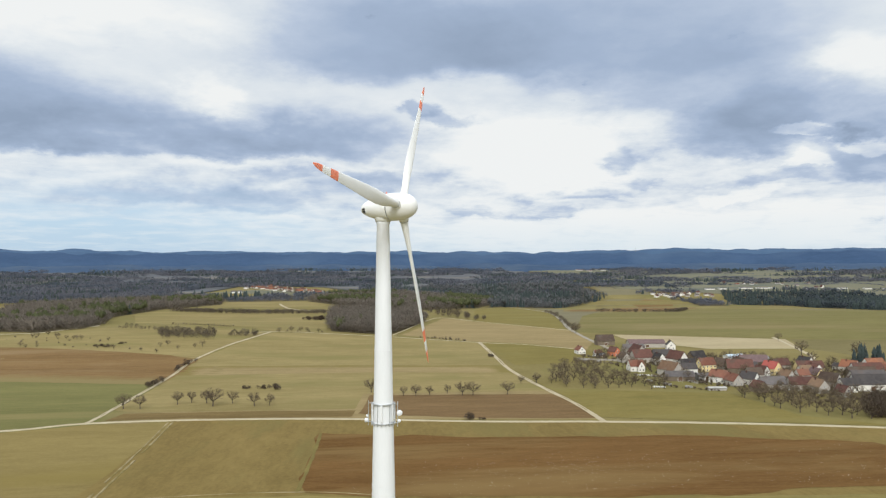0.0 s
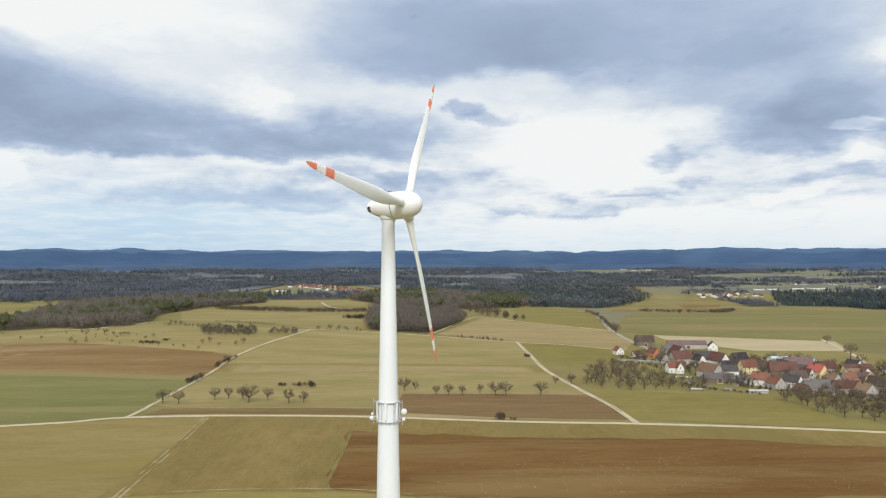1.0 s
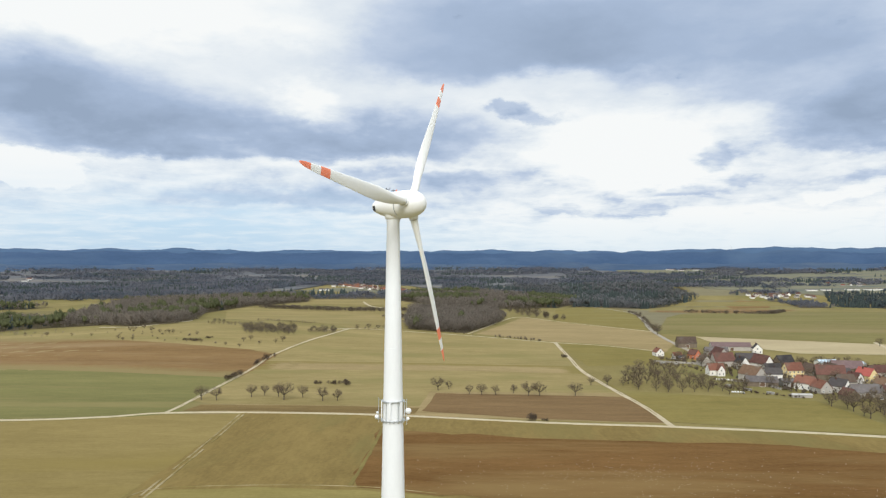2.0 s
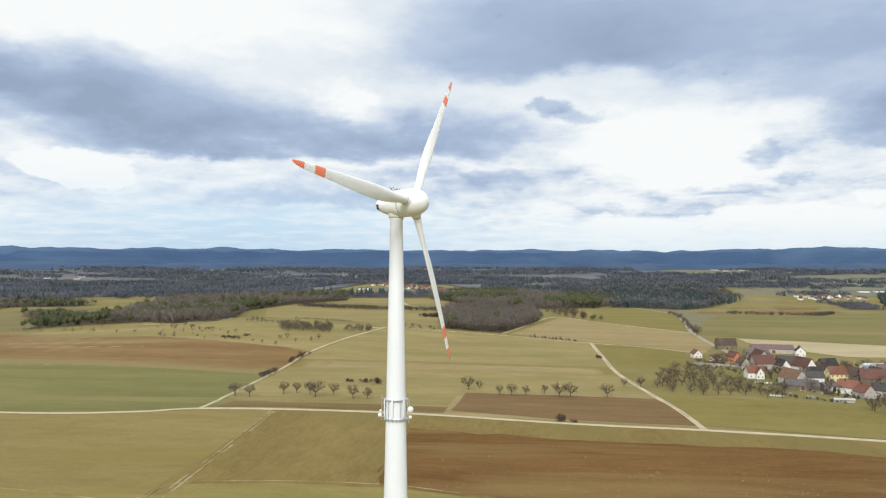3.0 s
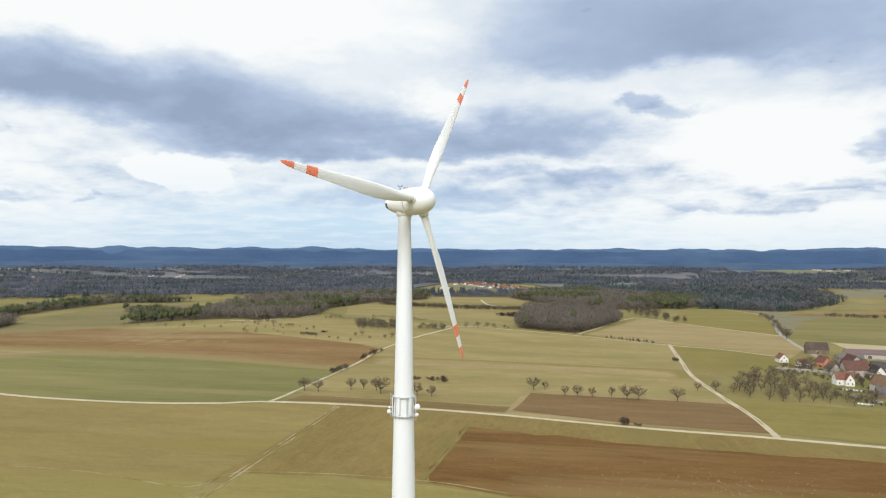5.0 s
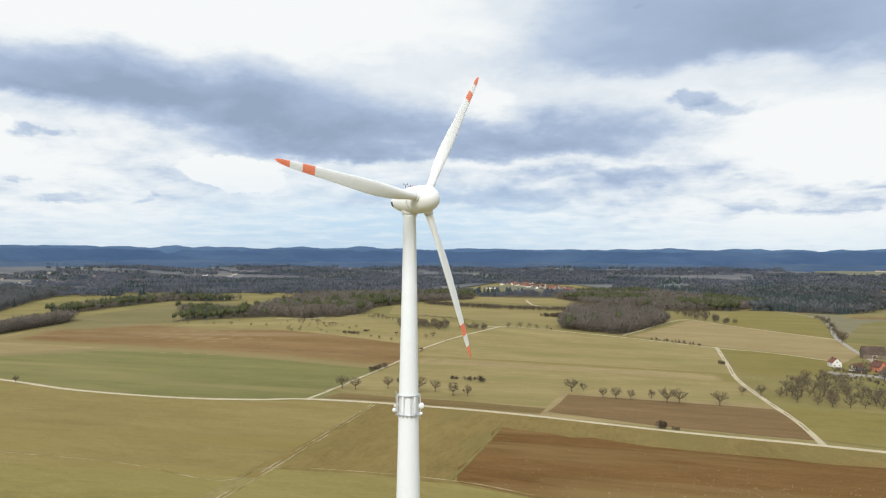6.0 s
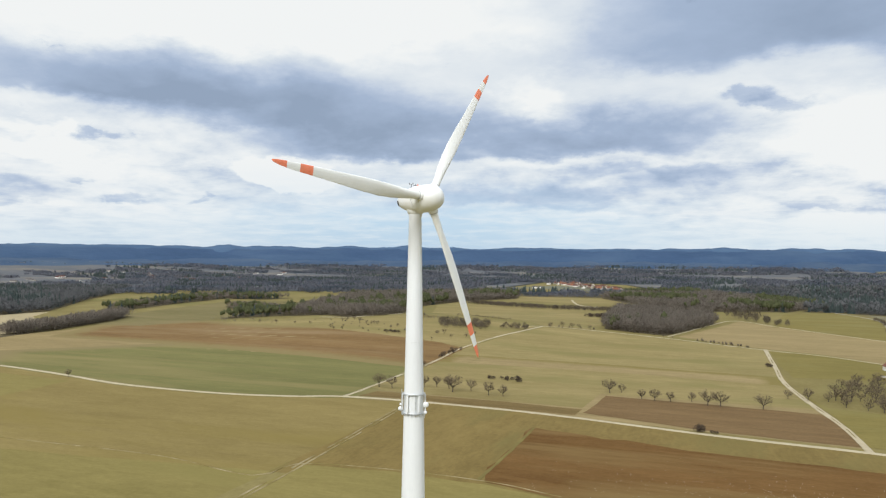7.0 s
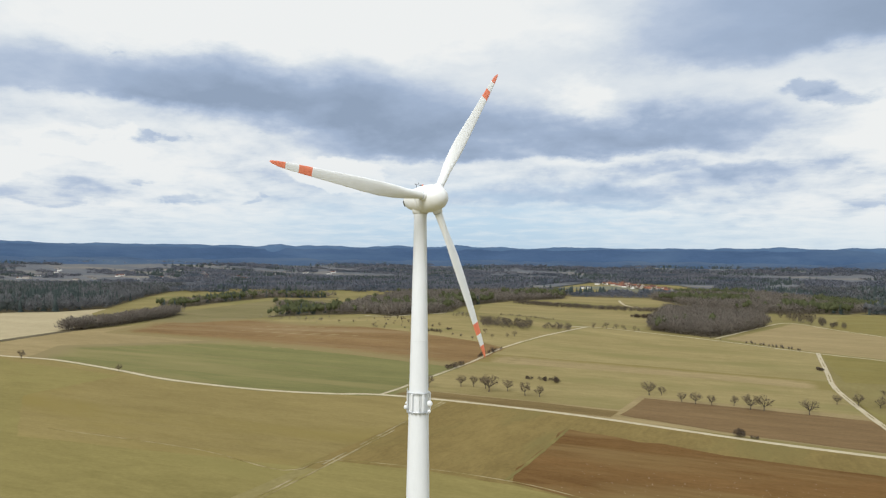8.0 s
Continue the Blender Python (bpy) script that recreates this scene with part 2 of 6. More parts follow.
OLIVE2 = surface("olive_field_mown", (0.134, 0.0965, 0.034), (0.200, 0.1465, 0.054), 0.014, 0.3, bump=0.15, stretch=(1.6, 0.5, 1), third=(0.1477, 0.1214, 0.04481), third_scale=0.012, spec=0.03, fade=0.09)
SOIL = surface("ploughed_soil", (0.091, 0.0480, 0.0155), (0.154, 0.0860, 0.0310), 0.014, 0.5, bump=0.4, bump_scale=1.2, stretch=(0.35, 1.8, 1), third=(0.1701, 0.1102, 0.04387), third_scale=0.016, spec=0.03, fade=0.09, rim=(0.162, 0.115, 0.044))
SOIL_RED = surface("red_brown_soil", (0.128, 0.077, 0.031), (0.204, 0.13, 0.058), 0.012, 0.3, bump=0.3, stretch=(0.35, 1.8, 1), third=(0.22, 0.152, 0.078), third_scale=0.010, spec=0.03, fade=0.09, rim=(0.195, 0.152, 0.068))
SOIL_PALE = surface("pale_brown_soil", (0.118, 0.075, 0.035), (0.180, 0.118, 0.057), 0.014, 0.5, bump=0.4, bump_scale=1.2, stretch=(0.35, 1.8, 1), spec=0.03, fade=0.09, rim=(0.185, 0.138, 0.062))
BROWN_STRIP = surface("dull_brown_soil", (0.118, 0.082, 0.033), (0.182, 0.130, 0.056), 0.012, 0.3, bump=0.3, stretch=(0.35, 1.8, 1), spec=0.03, fade=0.09)
PATCHY = surface("patchy_green_field", (0.122, 0.110, 0.040), (0.178, 0.155, 0.062), 0.010, 0.2, bump=0.1, stretch=(0.5, 1.8, 1), third=(0.200, 0.158, 0.076), third_scale=0.0035, spec=0.03, fade=0.09, rim=(0.158, 0.129, 0.058))
# field tones greyed in the base colour to imitate haze
FAR_FIELD = surface("hazy_far_fields", (0.128, 0.126, 0.088), (0.18, 0.171, 0.116), 0.004, 0.03, stretch=(0.5, 2.0, 1), third=(0.102, 0.112, 0.098), third_scale=0.004, spec=0.03, fade=0.09, rim=(0.17, 0.165, 0.12))
OLIVE3 = surface("olive_green_meadow", (0.1527, 0.1254, 0.04268), (0.2216, 0.1809, 0.06615), 0.010, 0.3, bump=0.15, stretch=(0.5, 1.8, 1), third=(0.1822, 0.1541, 0.05335), third_scale=0.010, turn=-20, spec=0.03, fade=0.09)
# grass colour paled and greyed by painted-in haze
HAZY = surface("hazy_valley_grass", (0.1359, 0.1214, 0.07256), (0.1872, 0.1661, 0.1024), 0.01, 0.05, stretch=(0.6, 2, 1), spec=0.03, fade=0.09, rim=(0.1477, 0.1214, 0.05335))
# the ridge's pale blue is distance haze painted into the colour
HILLS_FAR = surface("haze_blue_ridge", (0.05152, 0.09184, 0.159), (0.07168, 0.1187, 0.1926), 0.002, 0.02, stretch=(1, 1, 3), spec=0.03)
GRAVEL = surface("pale_gravel", (0.30, 0.250, 0.158), (0.44, 0.378, 0.255), 0.15, 2.0, bump=0.05)
ASPHALT = surface("worn_asphalt", (0.22, 0.195, 0.155), (0.30, 0.270, 0.215), 0.1, 1.5)
VERGE = surface("rough_verge_grass", (0.13, 0.105, 0.035), (0.20, 0.165, 0.06), 0.1, 1.0, spec=0.03, worn=0.06, rim=(0.14, 0.11, 0.04))
RUT = surface("worn_wheel_rut", (0.23, 0.185, 0.1), (0.32, 0.265, 0.155), 0.15, 1.0, spec=0.05, worn=0.09, rim=(0.165, 0.13, 0.046))
BUSH_DARK = surface("dark_bare_bush", (0.082, 0.062, 0.046), (0.170, 0.132, 0.098), 0.1, 0.6, island=0.3, spec=0.03, thin=0.5)
STONE = surface("pale_field_stone", (0.42, 0.38, 0.30), (0.58, 0.54, 0.45), 0.5, 3.0)
LITTER = surface("forest_floor", (0.0675, 0.054, 0.033), (0.1275, 0.105, 0.063), 0.05, 0.8, bump=0.2, spec=0.03)
# blue-grey of distant air is part of this ground's base colour
FAR_LAND = surface("hazy_wooded_land", (0.082, 0.088, 0.100), (0.128, 0.130, 0.134), 0.006, 0.05, stretch=(0.6, 1.5, 1), third=(0.165, 0.152, 0.130), third_scale=0.0042, spec=0.03, fade=0.01, rim=(0.1, 0.105, 0.09))
# both hill colours carry the blue of the air in their base tone
HILLS = surface("haze_blue_hills", (0.030, 0.058, 0.112), (0.052, 0.089, 0.158), 0.003, 0.04, stretch=(1, 1, 2), third=(0.060, 0.098, 0.160), third_scale=0.0012, spec=0.03)
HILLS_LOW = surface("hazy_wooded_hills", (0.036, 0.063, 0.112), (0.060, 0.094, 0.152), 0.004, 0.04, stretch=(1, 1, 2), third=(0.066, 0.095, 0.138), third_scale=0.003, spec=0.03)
WHITE_PAINT = surface("white_tower_paint", (0.72, 0.74, 0.75), (0.80, 0.82, 0.825), 0.25, 3.0, rough=0.42, stretch=(1.5, 1.5, 0.25), spec=0.5)
WHITE_GRP = surface("white_gelcoat", (0.8, 0.81, 0.79), (0.87, 0.88, 0.86), 0.3, 4.0, rough=0.38, spec=0.5)
RED_PAINT = surface("signal_red_paint", (0.78, 0.2, 0.1), (0.88, 0.26, 0.14), 0.8, 5.0, rough=0.45, spec=0.5)
STEEL = surface("galvanised_steel", (0.42, 0.44, 0.45), (0.60, 0.62, 0.62), 1.0, 8.0, rough=0.5, metal=0.6)
DARK = surface("dark_rubber_seal", (0.03, 0.032, 0.035), (0.07, 0.072, 0.075), 1.0, 6.0, rough=0.6)
CONCRETE = surface("grey_concrete", (0.30, 0.29, 0.27), (0.45, 0.44, 0.41), 0.4, 4.0, bump=0.02)
BARK = surface("grey_brown_bark", (0.070, 0.056, 0.042), (0.135, 0.110, 0.084), 0.8, 6.0, bump=0.03, island=0.3, spec=0.03)
TWIGS = surface("bare_twigs", (0.1306, 0.1016, 0.06673), (0.2598, 0.2059, 0.1381), 0.3, 3.0, island=0.5, spec=0.03, thin=0.5)
BARE_WOOD = surface("bare_woodland", (0.180, 0.153, 0.124), (0.290, 0.250, 0.203), 0.05, 0.5, island=0.16, spec=0.03, thin=0.55)
PINE = surface("pine_needles", (0.062, 0.072, 0.036), (0.150, 0.158, 0.075), 0.06, 0.5, island=0.12, spec=0.03, thin=0.4)
SPRUCE = surface("dark_spruce", (0.040, 0.055, 0.054), (0.092, 0.114, 0.106), 0.10, 0.5, island=0.10, spec=0.03, thin=0.35)
# next three: woods with blue-grey haze painted into their own colours
FAR_DARK = surface("hazy_dark_forest", (0.0338, 0.0455, 0.0546), (0.0962, 0.1118, 0.1222), 0.09, 0.3, island=0.10, spec=0.03, thin=0.3)
MID_WOOD = surface("hazy_grey_brown_woodland", (0.128, 0.132, 0.138), (0.205, 0.205, 0.202), 0.04, 0.4, third=(0.074, 0.092, 0.080), third_scale=0.012, island=0.16, spec=0.03, thin=0.5)
HAZY_WOOD = surface("far_woodland", (0.118, 0.134, 0.170), (0.222, 0.218, 0.232), 0.006, 0.11, third=(0.098, 0.122, 0.148), third_scale=0.005, island=0.16, spec=0.03, thin=0.5)
HEDGE = surface("bare_hedge", (0.118, 0.096, 0.072), (0.215, 0.178, 0.134), 0.08, 0.6, island=0.16, spec=0.03, thin=0.5)
PLASTER = surface("white_plaster", (0.68, 0.66, 0.60), (0.80, 0.78, 0.73), 0.3, 2.0)
PLASTER_Y = surface("yellow_plaster", (0.70, 0.56, 0.28), (0.80, 0.66, 0.36), 0.3, 2.0)
PLASTER_O = surface("orange_plaster", (0.5, 0.16, 0.085), (0.6, 0.22, 0.12), 0.3, 2.0)
PLASTER_G = surface("grey_plaster", (0.34, 0.31, 0.27), (0.48, 0.45, 0.40), 0.3, 2.0)
TIMBER = surface("weathered_boards", (0.12, 0.09, 0.065), (0.22, 0.18, 0.13), 0.5, 3.0, stretch=(3, 3, 0.4))
ROOF_RED = surface("red_clay_tiles", (0.135, 0.06, 0.042), (0.235, 0.11, 0.076), 0.35, 2.5, bump=0.06, bump_scale=5.0, third=(0.15, 0.098, 0.075), third_scale=0.16, each=0.35, spec=0.08)
ROOF_BRIGHT = surface("bright_red_tiles", (0.27, 0.065, 0.055), (0.37, 0.105, 0.085), 0.35, 2.5, bump=0.06, bump_scale=5.0, third=(0.26, 0.085, 0.07), third_scale=0.16, each=0.35, spec=0.08)
ROOF_ORANGE = surface("orange_clay_tiles", (0.2, 0.085, 0.048), (0.29, 0.13, 0.078), 0.35, 2.5, bump=0.06, bump_scale=5.0, third=(0.18, 0.105, 0.075), third_scale=0.16, each=0.35, spec=0.08)
ROOF_WINE = surface("old_wine_red_tiles", (0.078, 0.04, 0.034), (0.15, 0.076, 0.06), 0.35, 2.5, bump=0.06, bump_scale=5.0, third=(0.095, 0.068, 0.055), third_scale=0.16, each=0.35, spec=0.08)
ROOF_MAUVE = surface("faded_mauve_tiles", (0.128, 0.088, 0.086), (0.20, 0.142, 0.138), 0.35, 2.5, bump=0.06, bump_scale=5.0, third=(0.14, 0.1, 0.09), third_scale=0.16, each=0.35, spec=0.08)
ROOF_BROWN = surface("brown_tiles", (0.064, 0.046, 0.036), (0.125, 0.09, 0.068), 0.35, 2.5, bump=0.06, bump_scale=5.0, third=(0.1, 0.085, 0.07), third_scale=0.16, each=0.35, spec=0.08)
ROOF_TAN = surface("weathered_tan_tiles", (0.145, 0.09, 0.058), (0.235, 0.155, 0.1), 0.35, 2.5, bump=0.06, bump_scale=5.0, third=(0.15, 0.12, 0.09), third_scale=0.16, each=0.35, spec=0.08)
ROOF_DARK = surface("dark_slate_roof", (0.036, 0.033, 0.033), (0.084, 0.076, 0.074), 0.35, 2.5, bump=0.06, bump_scale=5.0, third=(0.075, 0.068, 0.062), third_scale=0.16, each=0.35, spec=0.08)
ROOF_GREY = surface("grey_fibre_cement", (0.092, 0.084, 0.082), (0.165, 0.15, 0.144), 0.35, 2.5, bump=0.06, bump_scale=5.0, third=(0.12, 0.1, 0.09), third_scale=0.16, each=0.35, spec=0.08)
ROOF_BLUE = surface("pale_blue_sheet_roof", (0.36, 0.45, 0.52), (0.48, 0.56, 0.62), 0.2, 2.0, rough=0.5)
GLASS = surface("dark_window_glass", (0.03, 0.035, 0.045), (0.06, 0.07, 0.085), 1.0, 4.0, rough=0.12, spec=0.6)
FRAME_W = surface("white_window_frame", (0.70, 0.70, 0.68), (0.80, 0.80, 0.78), 1.0, 5.0, rough=0.5)
DOOR_B = surface("brown_door", (0.10, 0.06, 0.035), (0.17, 0.105, 0.065), 1.0, 5.0, rough=0.6)


# ---- mesh helpers ----
def part(name, bm, material, parent=None, label="", smooth=False):
    me = bpy.data.meshes.new(name)
    bm.to_mesh(me)
    bm.free()
    me.materials.append(material)
    if smooth:
        me.polygons.foreach_set("use_smooth", [True] * len(me.polygons))
    ob = new(name, me)
    ob.parent = parent
    if label:
        ob["label"] = label
    return ob


def mesh_from(name, verts, faces, material, parent=None, label="", smooth=False):
    """A mesh object from arrays; all faces have the same number of corners."""
    verts, faces = np.asarray(verts, dtype=np.float32), np.asarray(faces, dtype=np.int32)
    me = bpy.data.meshes.new(name)
    me.vertices.add(len(verts))
    me.vertices.foreach_set("co", verts.ravel())
    k = faces.shape[1]
    me.loops.add(faces.size)
    me.loops.foreach_set("vertex_index", faces.ravel())
    me.polygons.add(len(faces))
    me.polygons.foreach_set("loop_start", np.arange(len(faces), dtype=np.int32) * k)
    me.polygons.foreach_set("loop_total", np.full(len(faces), k, dtype=np.int32))
    if smooth:
        me.polygons.foreach_set("use_smooth", np.ones(len(faces), dtype=bool))
    me.update(calc_edges=True)
    me.validate()
    me.materials.append(material)
    ob = new(name, me)
    ob.parent = parent
    if label:
        ob["label"] = label
    return ob


def empty(name, m, label, category, group=""):
    ob = new(name)
    ob.matrix_world = m
    ob.empty_display_size = 0.5
    return tagged(ob, label, category, group)


def box_into(bm, centre, size, m=None, bevel=0.0):
    made = bmesh.ops.create_cube(bm, size=1.0, matrix=(m or Matrix()) @ Matrix.Translation(centre) @ Matrix.Diagonal((*size, 1)))
    if bevel:
        edges = {e for v in made["verts"] for e in v.link_edges}
        bmesh.ops.bevel(bm, geom=list(edges), offset=bevel, segments=1, affect="EDGES")


def tube_into(bm, a, b, ra, rb, sides=8):
    a, b = Vector(a), Vector(b)
    way = b - a
    m = Matrix.Translation((a + b) / 2) @ way.to_track_quat("Z", "Y").to_matrix().to_4x4()
    bmesh.ops.create_cone(bm, cap_ends=True, segments=sides, radius1=ra, radius2=rb, depth=way.length, matrix=m)


def lathe_into(bm, profile, m, sides=40, close=False):
    """Turns rows of (radius, height) round the z axis of m."""
    rings = []
    for r, z in profile:
        if r < 1e-6:
            rings.append([bm.verts.new(m @ Vector((0, 0, z)))])
        else:
            rings.append([bm.verts.new(m @ Vector((r * math.cos(a), r * math.sin(a), z))) for a in (2 * math.pi * k / sides for k in range(sides))])
    for p, q in zip(rings, rings[1:]):
        for k in range(sides):
            j = (k + 1) % sides
            if len(p) == 1 and len(q) > 1:
                bm.faces.new((p[0], q[j], q[k]))
            elif len(q) == 1 and len(p) > 1:
                bm.faces.new((p[k], p[j], q[0]))
            elif len(p) > 1:
                bm.faces.new((p[k], p[j], q[j], q[k]))
    bmesh.ops.recalc_face_normals(bm, faces=bm.faces)


# ---- terrain ----
def ease(u):
    u = min(1.0, max(0.0, u))
    return u * u * (3 - 2 * u)


def height(x, y):
    """The land: flat fields, a low knoll, a shallow valley, and a slow rise towards the hills."""
    z = 14 * math.exp(-(((x + 260) / 200) ** 2 + ((y - 830) / 160) ** 2))
    z -= 42 * ease((y - 1000) / 1000) * ease(x / 600) * (1 - ease((y - 2100) / 500))
    return z + 70 * ease((math.hypot(x - 40, y - 15) - 2900) / 1700)


def spaced(near_lo, near_hi, step, far):
    mid = list(np.arange(near_lo, near_hi + 0.1, step))
    lo, hi, s = [], [], step
    a, b = near_lo, near_hi
    while a > -far or b < far:
        s *= 1.18
        a, b = max(-far, a - s), min(far, b + s)
        if not lo or lo[-1] > -far:
            lo.append(a)
        if not hi or hi[-1] < far:
            hi.append(b)
    return lo[::-1] + mid + hi


def build_ground():
    xs, ys = spaced(-900, 700, 20, 4850), spaced(180, 1400, 20, 4850)
    verts = [(x, y, height(x, y)) for y in ys for x in xs]
    n = len(xs)
    faces = [(j * n + i, j * n + i + 1, (j + 1) * n + i + 1, (j + 1) * n + i) for j in range(len(ys) - 1) for i in range(n - 1)]
    ob = mesh_from("ground", verts, faces, GRASS, smooth=True)
    tagged(ob, "open dry grassland and farmland reaching to the hills", "ground", kind="structure")


def sheet(name, outline, material, label, category, lift=0.18, ragged=0.9, step=25.0, kind="structure", soft=5.0):
    """A field laid over the land, with a slightly uneven edge."""
    edge = []
    n = len(outline)
    for k in range(n):
        a, b = Vector((*outline[k], 0)), Vector((*outline[(k + 1) % n], 0))
        d = b - a
        side = Vector((-d.y, d.x, 0)).normalized()
        m = max(1, int(d.length / 9))
        for i in range(m):
            p = a + d * (i / m)
            edge.append(p + side * ragged * (noise.noise(p * 0.06) * 1.6 + noise.noise(p * 0.35)))
    bm = bmesh.new()
    inward = bm.verts.layers.float.new("inward")
    face = bm.faces.new([bm.verts.new(p) for p in edge])
    wide = soft > 12 and soft < 100
    if not wide:
        rim = set(bm.verts)
        bmesh.ops.inset_region(bm, faces=[face], thickness=soft, use_even_offset=False, use_boundary=True)
        for v in bm.verts:
            v[inward] = 0.0 if v in rim else 1.0
    xs, ys = [p.x for p in edge], [p.y for p in edge]
    for axis, lo, hi in ((0, min(xs), max(xs)), (1, min(ys), max(ys))):
        s = 12.0 if wide else step * max(1.0, (hi - lo) / 1200)
        for k in range(int((hi - lo) / s)):
            co, no = Vector((0, 0, 0)), Vector((0, 0, 0))
            co[axis], no[axis] = lo + s * (k + 0.5), 1
            bmesh.ops.bisect_plane(bm, geom=list(bm.verts) + list(bm.edges) + list(bm.faces), plane_co=co, plane_no=no)
    if wide:
        ends = np.array([(p.x, p.y) for p in edge])
        for v in bm.verts:
            d = float(np.min(np.hypot(ends[:, 0] - v.co.x, ends[:, 1] - v.co.y)))
            v[inward] = min(1.0, max(0.0, d - 5.0) / soft)
    bmesh.ops.triangulate(bm, faces=bm.faces)
    for v in bm.verts:
        v.co.z = height(v.co.x, v.co.y) + (lift * 0.5 if lift < 2 else lift * (0.05 + 0.95 * v[inward]))
    bmesh.ops.recalc_face_normals(bm, faces=bm.faces)
    for f in bm.faces:
        if f.normal.z < 0:
            f.normal_flip()
    ob = part(name, bm, material, smooth=True)
    return tagged(ob, label, category, kind=kind)


def smooth_line(points, step=6.0):
    """A soft curve through the given places."""
    pts = [Vector((*p, 0)) for p in points]
    ext = [pts[0] * 2 - pts[1], *pts, pts[-1] * 2 - pts[-2]]
    out = []
    for a, b, c, d in zip(ext, ext[1:], ext[2:], ext[3:]):
        m = max(2, int((c - b).length / step))
        for k in range(m):
            t = k / m
            out.append(0.5 * ((2 * b) + (c - a) * t + (2 * a - 5 * b + 4 * c - d) * t * t + (3 * b - a - 3 * c + d) * t ** 3))
    return out + [pts[-1]]


def ribbon(name, points, width, material, label, category, lift=0.35, ragged=0.25, offset=0.0, gaps=0.0, parent=None, camber=0.06):
    line = smooth_line(points)
    bm = bmesh.new()
    rows = []
    for k, p in enumerate(line):
        d = line[min(k + 1, len(line) - 1)] - line[max(k - 1, 0)]
        side = Vector((-d.y, d.x, 0)).normalized()
        row = []
        for u in (-1.25, -1.0, -0.5, 0.5, 1.0, 1.25):
            w = width / 2 * u * (1 + ragged * noise.noise(p * 0.12 + Vector((u * 7, 0, 0))))
            q = p + side * (w + offset)
            row.append(bm.verts.new((q.x, q.y, height(q.x, q.y) + lift * 0.55 + (camber if abs(u) < 1 else -0.3 if abs(u) > 1.1 else 0.0))))
        rows.append((row, noise.noise(p * 0.08 + Vector((3, offset * 5, 1)))))
    for (a, ga), (b, gb) in zip(rows, rows[1:]):
        if gaps and (ga + gb) / 2 < gaps - 0.5:
            continue
        for i in range(5):
            bm.faces.new((a[i], a[i + 1], b[i + 1], b[i]))
    for v in [v for v in bm.verts if not v.link_faces]:
        bm.verts.remove(v)
    bmesh.ops.recalc_face_normals(bm, faces=bm.faces)
    for f in bm.faces:
        if f.normal.z < 0:
            f.normal_flip()
    ob = part(name, bm, material, parent)
    return ob if parent else tagged(ob, label, category, kind="structure")


build_ground()

# ---- fields ----
F = "field"
sheet("field_30", [(-104, 405), (-104, 255), (-60, 262), (260, 250), (380, 282), (380, 320), (270, 348), (131, 376), (-24, 399)], OLIVE2, "grassy margins round the ploughed field", F, lift=0.08, soft=4)
sheet("field_31", [(250, 900), (300, 826), (600, 735), (1000, 1290), (1220, 1960), (1100, 2300), (760, 2330), (540, 1965), (350, 1630)], HAZY, "meadows of the shallow valley, paled with painted haze", F, lift=0.08, step=40, soft=30)
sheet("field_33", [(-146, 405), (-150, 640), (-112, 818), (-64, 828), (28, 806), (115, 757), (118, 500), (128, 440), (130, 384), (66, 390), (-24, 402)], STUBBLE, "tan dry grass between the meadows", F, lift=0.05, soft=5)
sheet("field_1", [(-520, 398), (-457, 404), (-376, 391), (-305, 377), (-229, 376), (-179, 385), (-148, 397), (-101, 400), (-100, 300), (-102, 255), (-250, 236), (-340, 300), (-348, 378), (-480, 386)],
      OLIVE, "olive-brown winter field beside the gravel track", F, soft=6)
sheet("field_2", [(-600, 396), (-470, 392), (-352, 384), (-300, 376), (-240, 300), (-101, 290), (-101, 150), (-600, 150)],
      OLIVE3, "green-brown meadow strip below the brown field", F, lift=0.10, soft=10)
sheet("field_3", [(-94, 396), (-24, 394), (-24, 366), (-22, 272), (-93, 270)], OLIVE2, "mown olive field beside the grass track", F, soft=4)
sheet("field_4", [(-94, 268), (-56, 272), (-16, 271), (14, 264), (120, 255), (300, 245), (300, 130), (-94, 130)], OLIVE3, "green meadow in the foreground", F, lift=0.24, soft=5)
sheet("field_5", [(-19, 274), (-20, 366), (74, 349), (158, 343), (246, 322), (256, 262), (120, 257), (14, 266)],
      SOIL, "dark brown freshly ploughed field with stony streaks", F, lift=0.28, ragged=2.2, soft=10)
sheet("field_6", [(-22, 368), (-24, 396), (68, 379), (131, 373), (199, 362), (270, 345), (380, 318), (380, 285), (250, 322), (158, 345), (74, 351)],
      OLIVE2, "narrow grassy field between ploughed soil and track", F, soft=3)
sheet("field_7", [(-1, 411), (4, 466), (124, 458), (128, 436), (130, 386), (66, 392)], SOIL_PALE, "pale brown ploughed strip beside the orchard row", F, lift=0.3, soft=2.5)
sheet("field_8", [(-140, 407), (-136, 424), (-60, 424), (-3, 420), (-5, 403), (-96, 409)], BROWN_STRIP, "brown soil strip along the gravel track", F, lift=0.26, soft=3)
sheet("field_9", [(-146, 436), (-145, 560), (0, 562), (112, 550), (117, 520), (122, 470), (0, 472), (-4, 424), (-130, 428)],
      MEADOW, "pale dry meadow under the fruit trees", F, soft=6)
sheet("field_10", [(-146, 545), (-149, 606), (-20, 603), (115, 590), (114, 538), (0, 548)], STUBBLE, "tan stubble strip between meadows", F, lift=0.12, soft=14)
sheet("field_11", [(-148, 602), (-148, 636), (-138, 705), (-112, 818), (-64, 828), (28, 806), (115, 757), (114, 630), (114, 588), (-20, 601)],
      MEADOW, "broad pale green meadow", F, lift=0.24, soft=5)
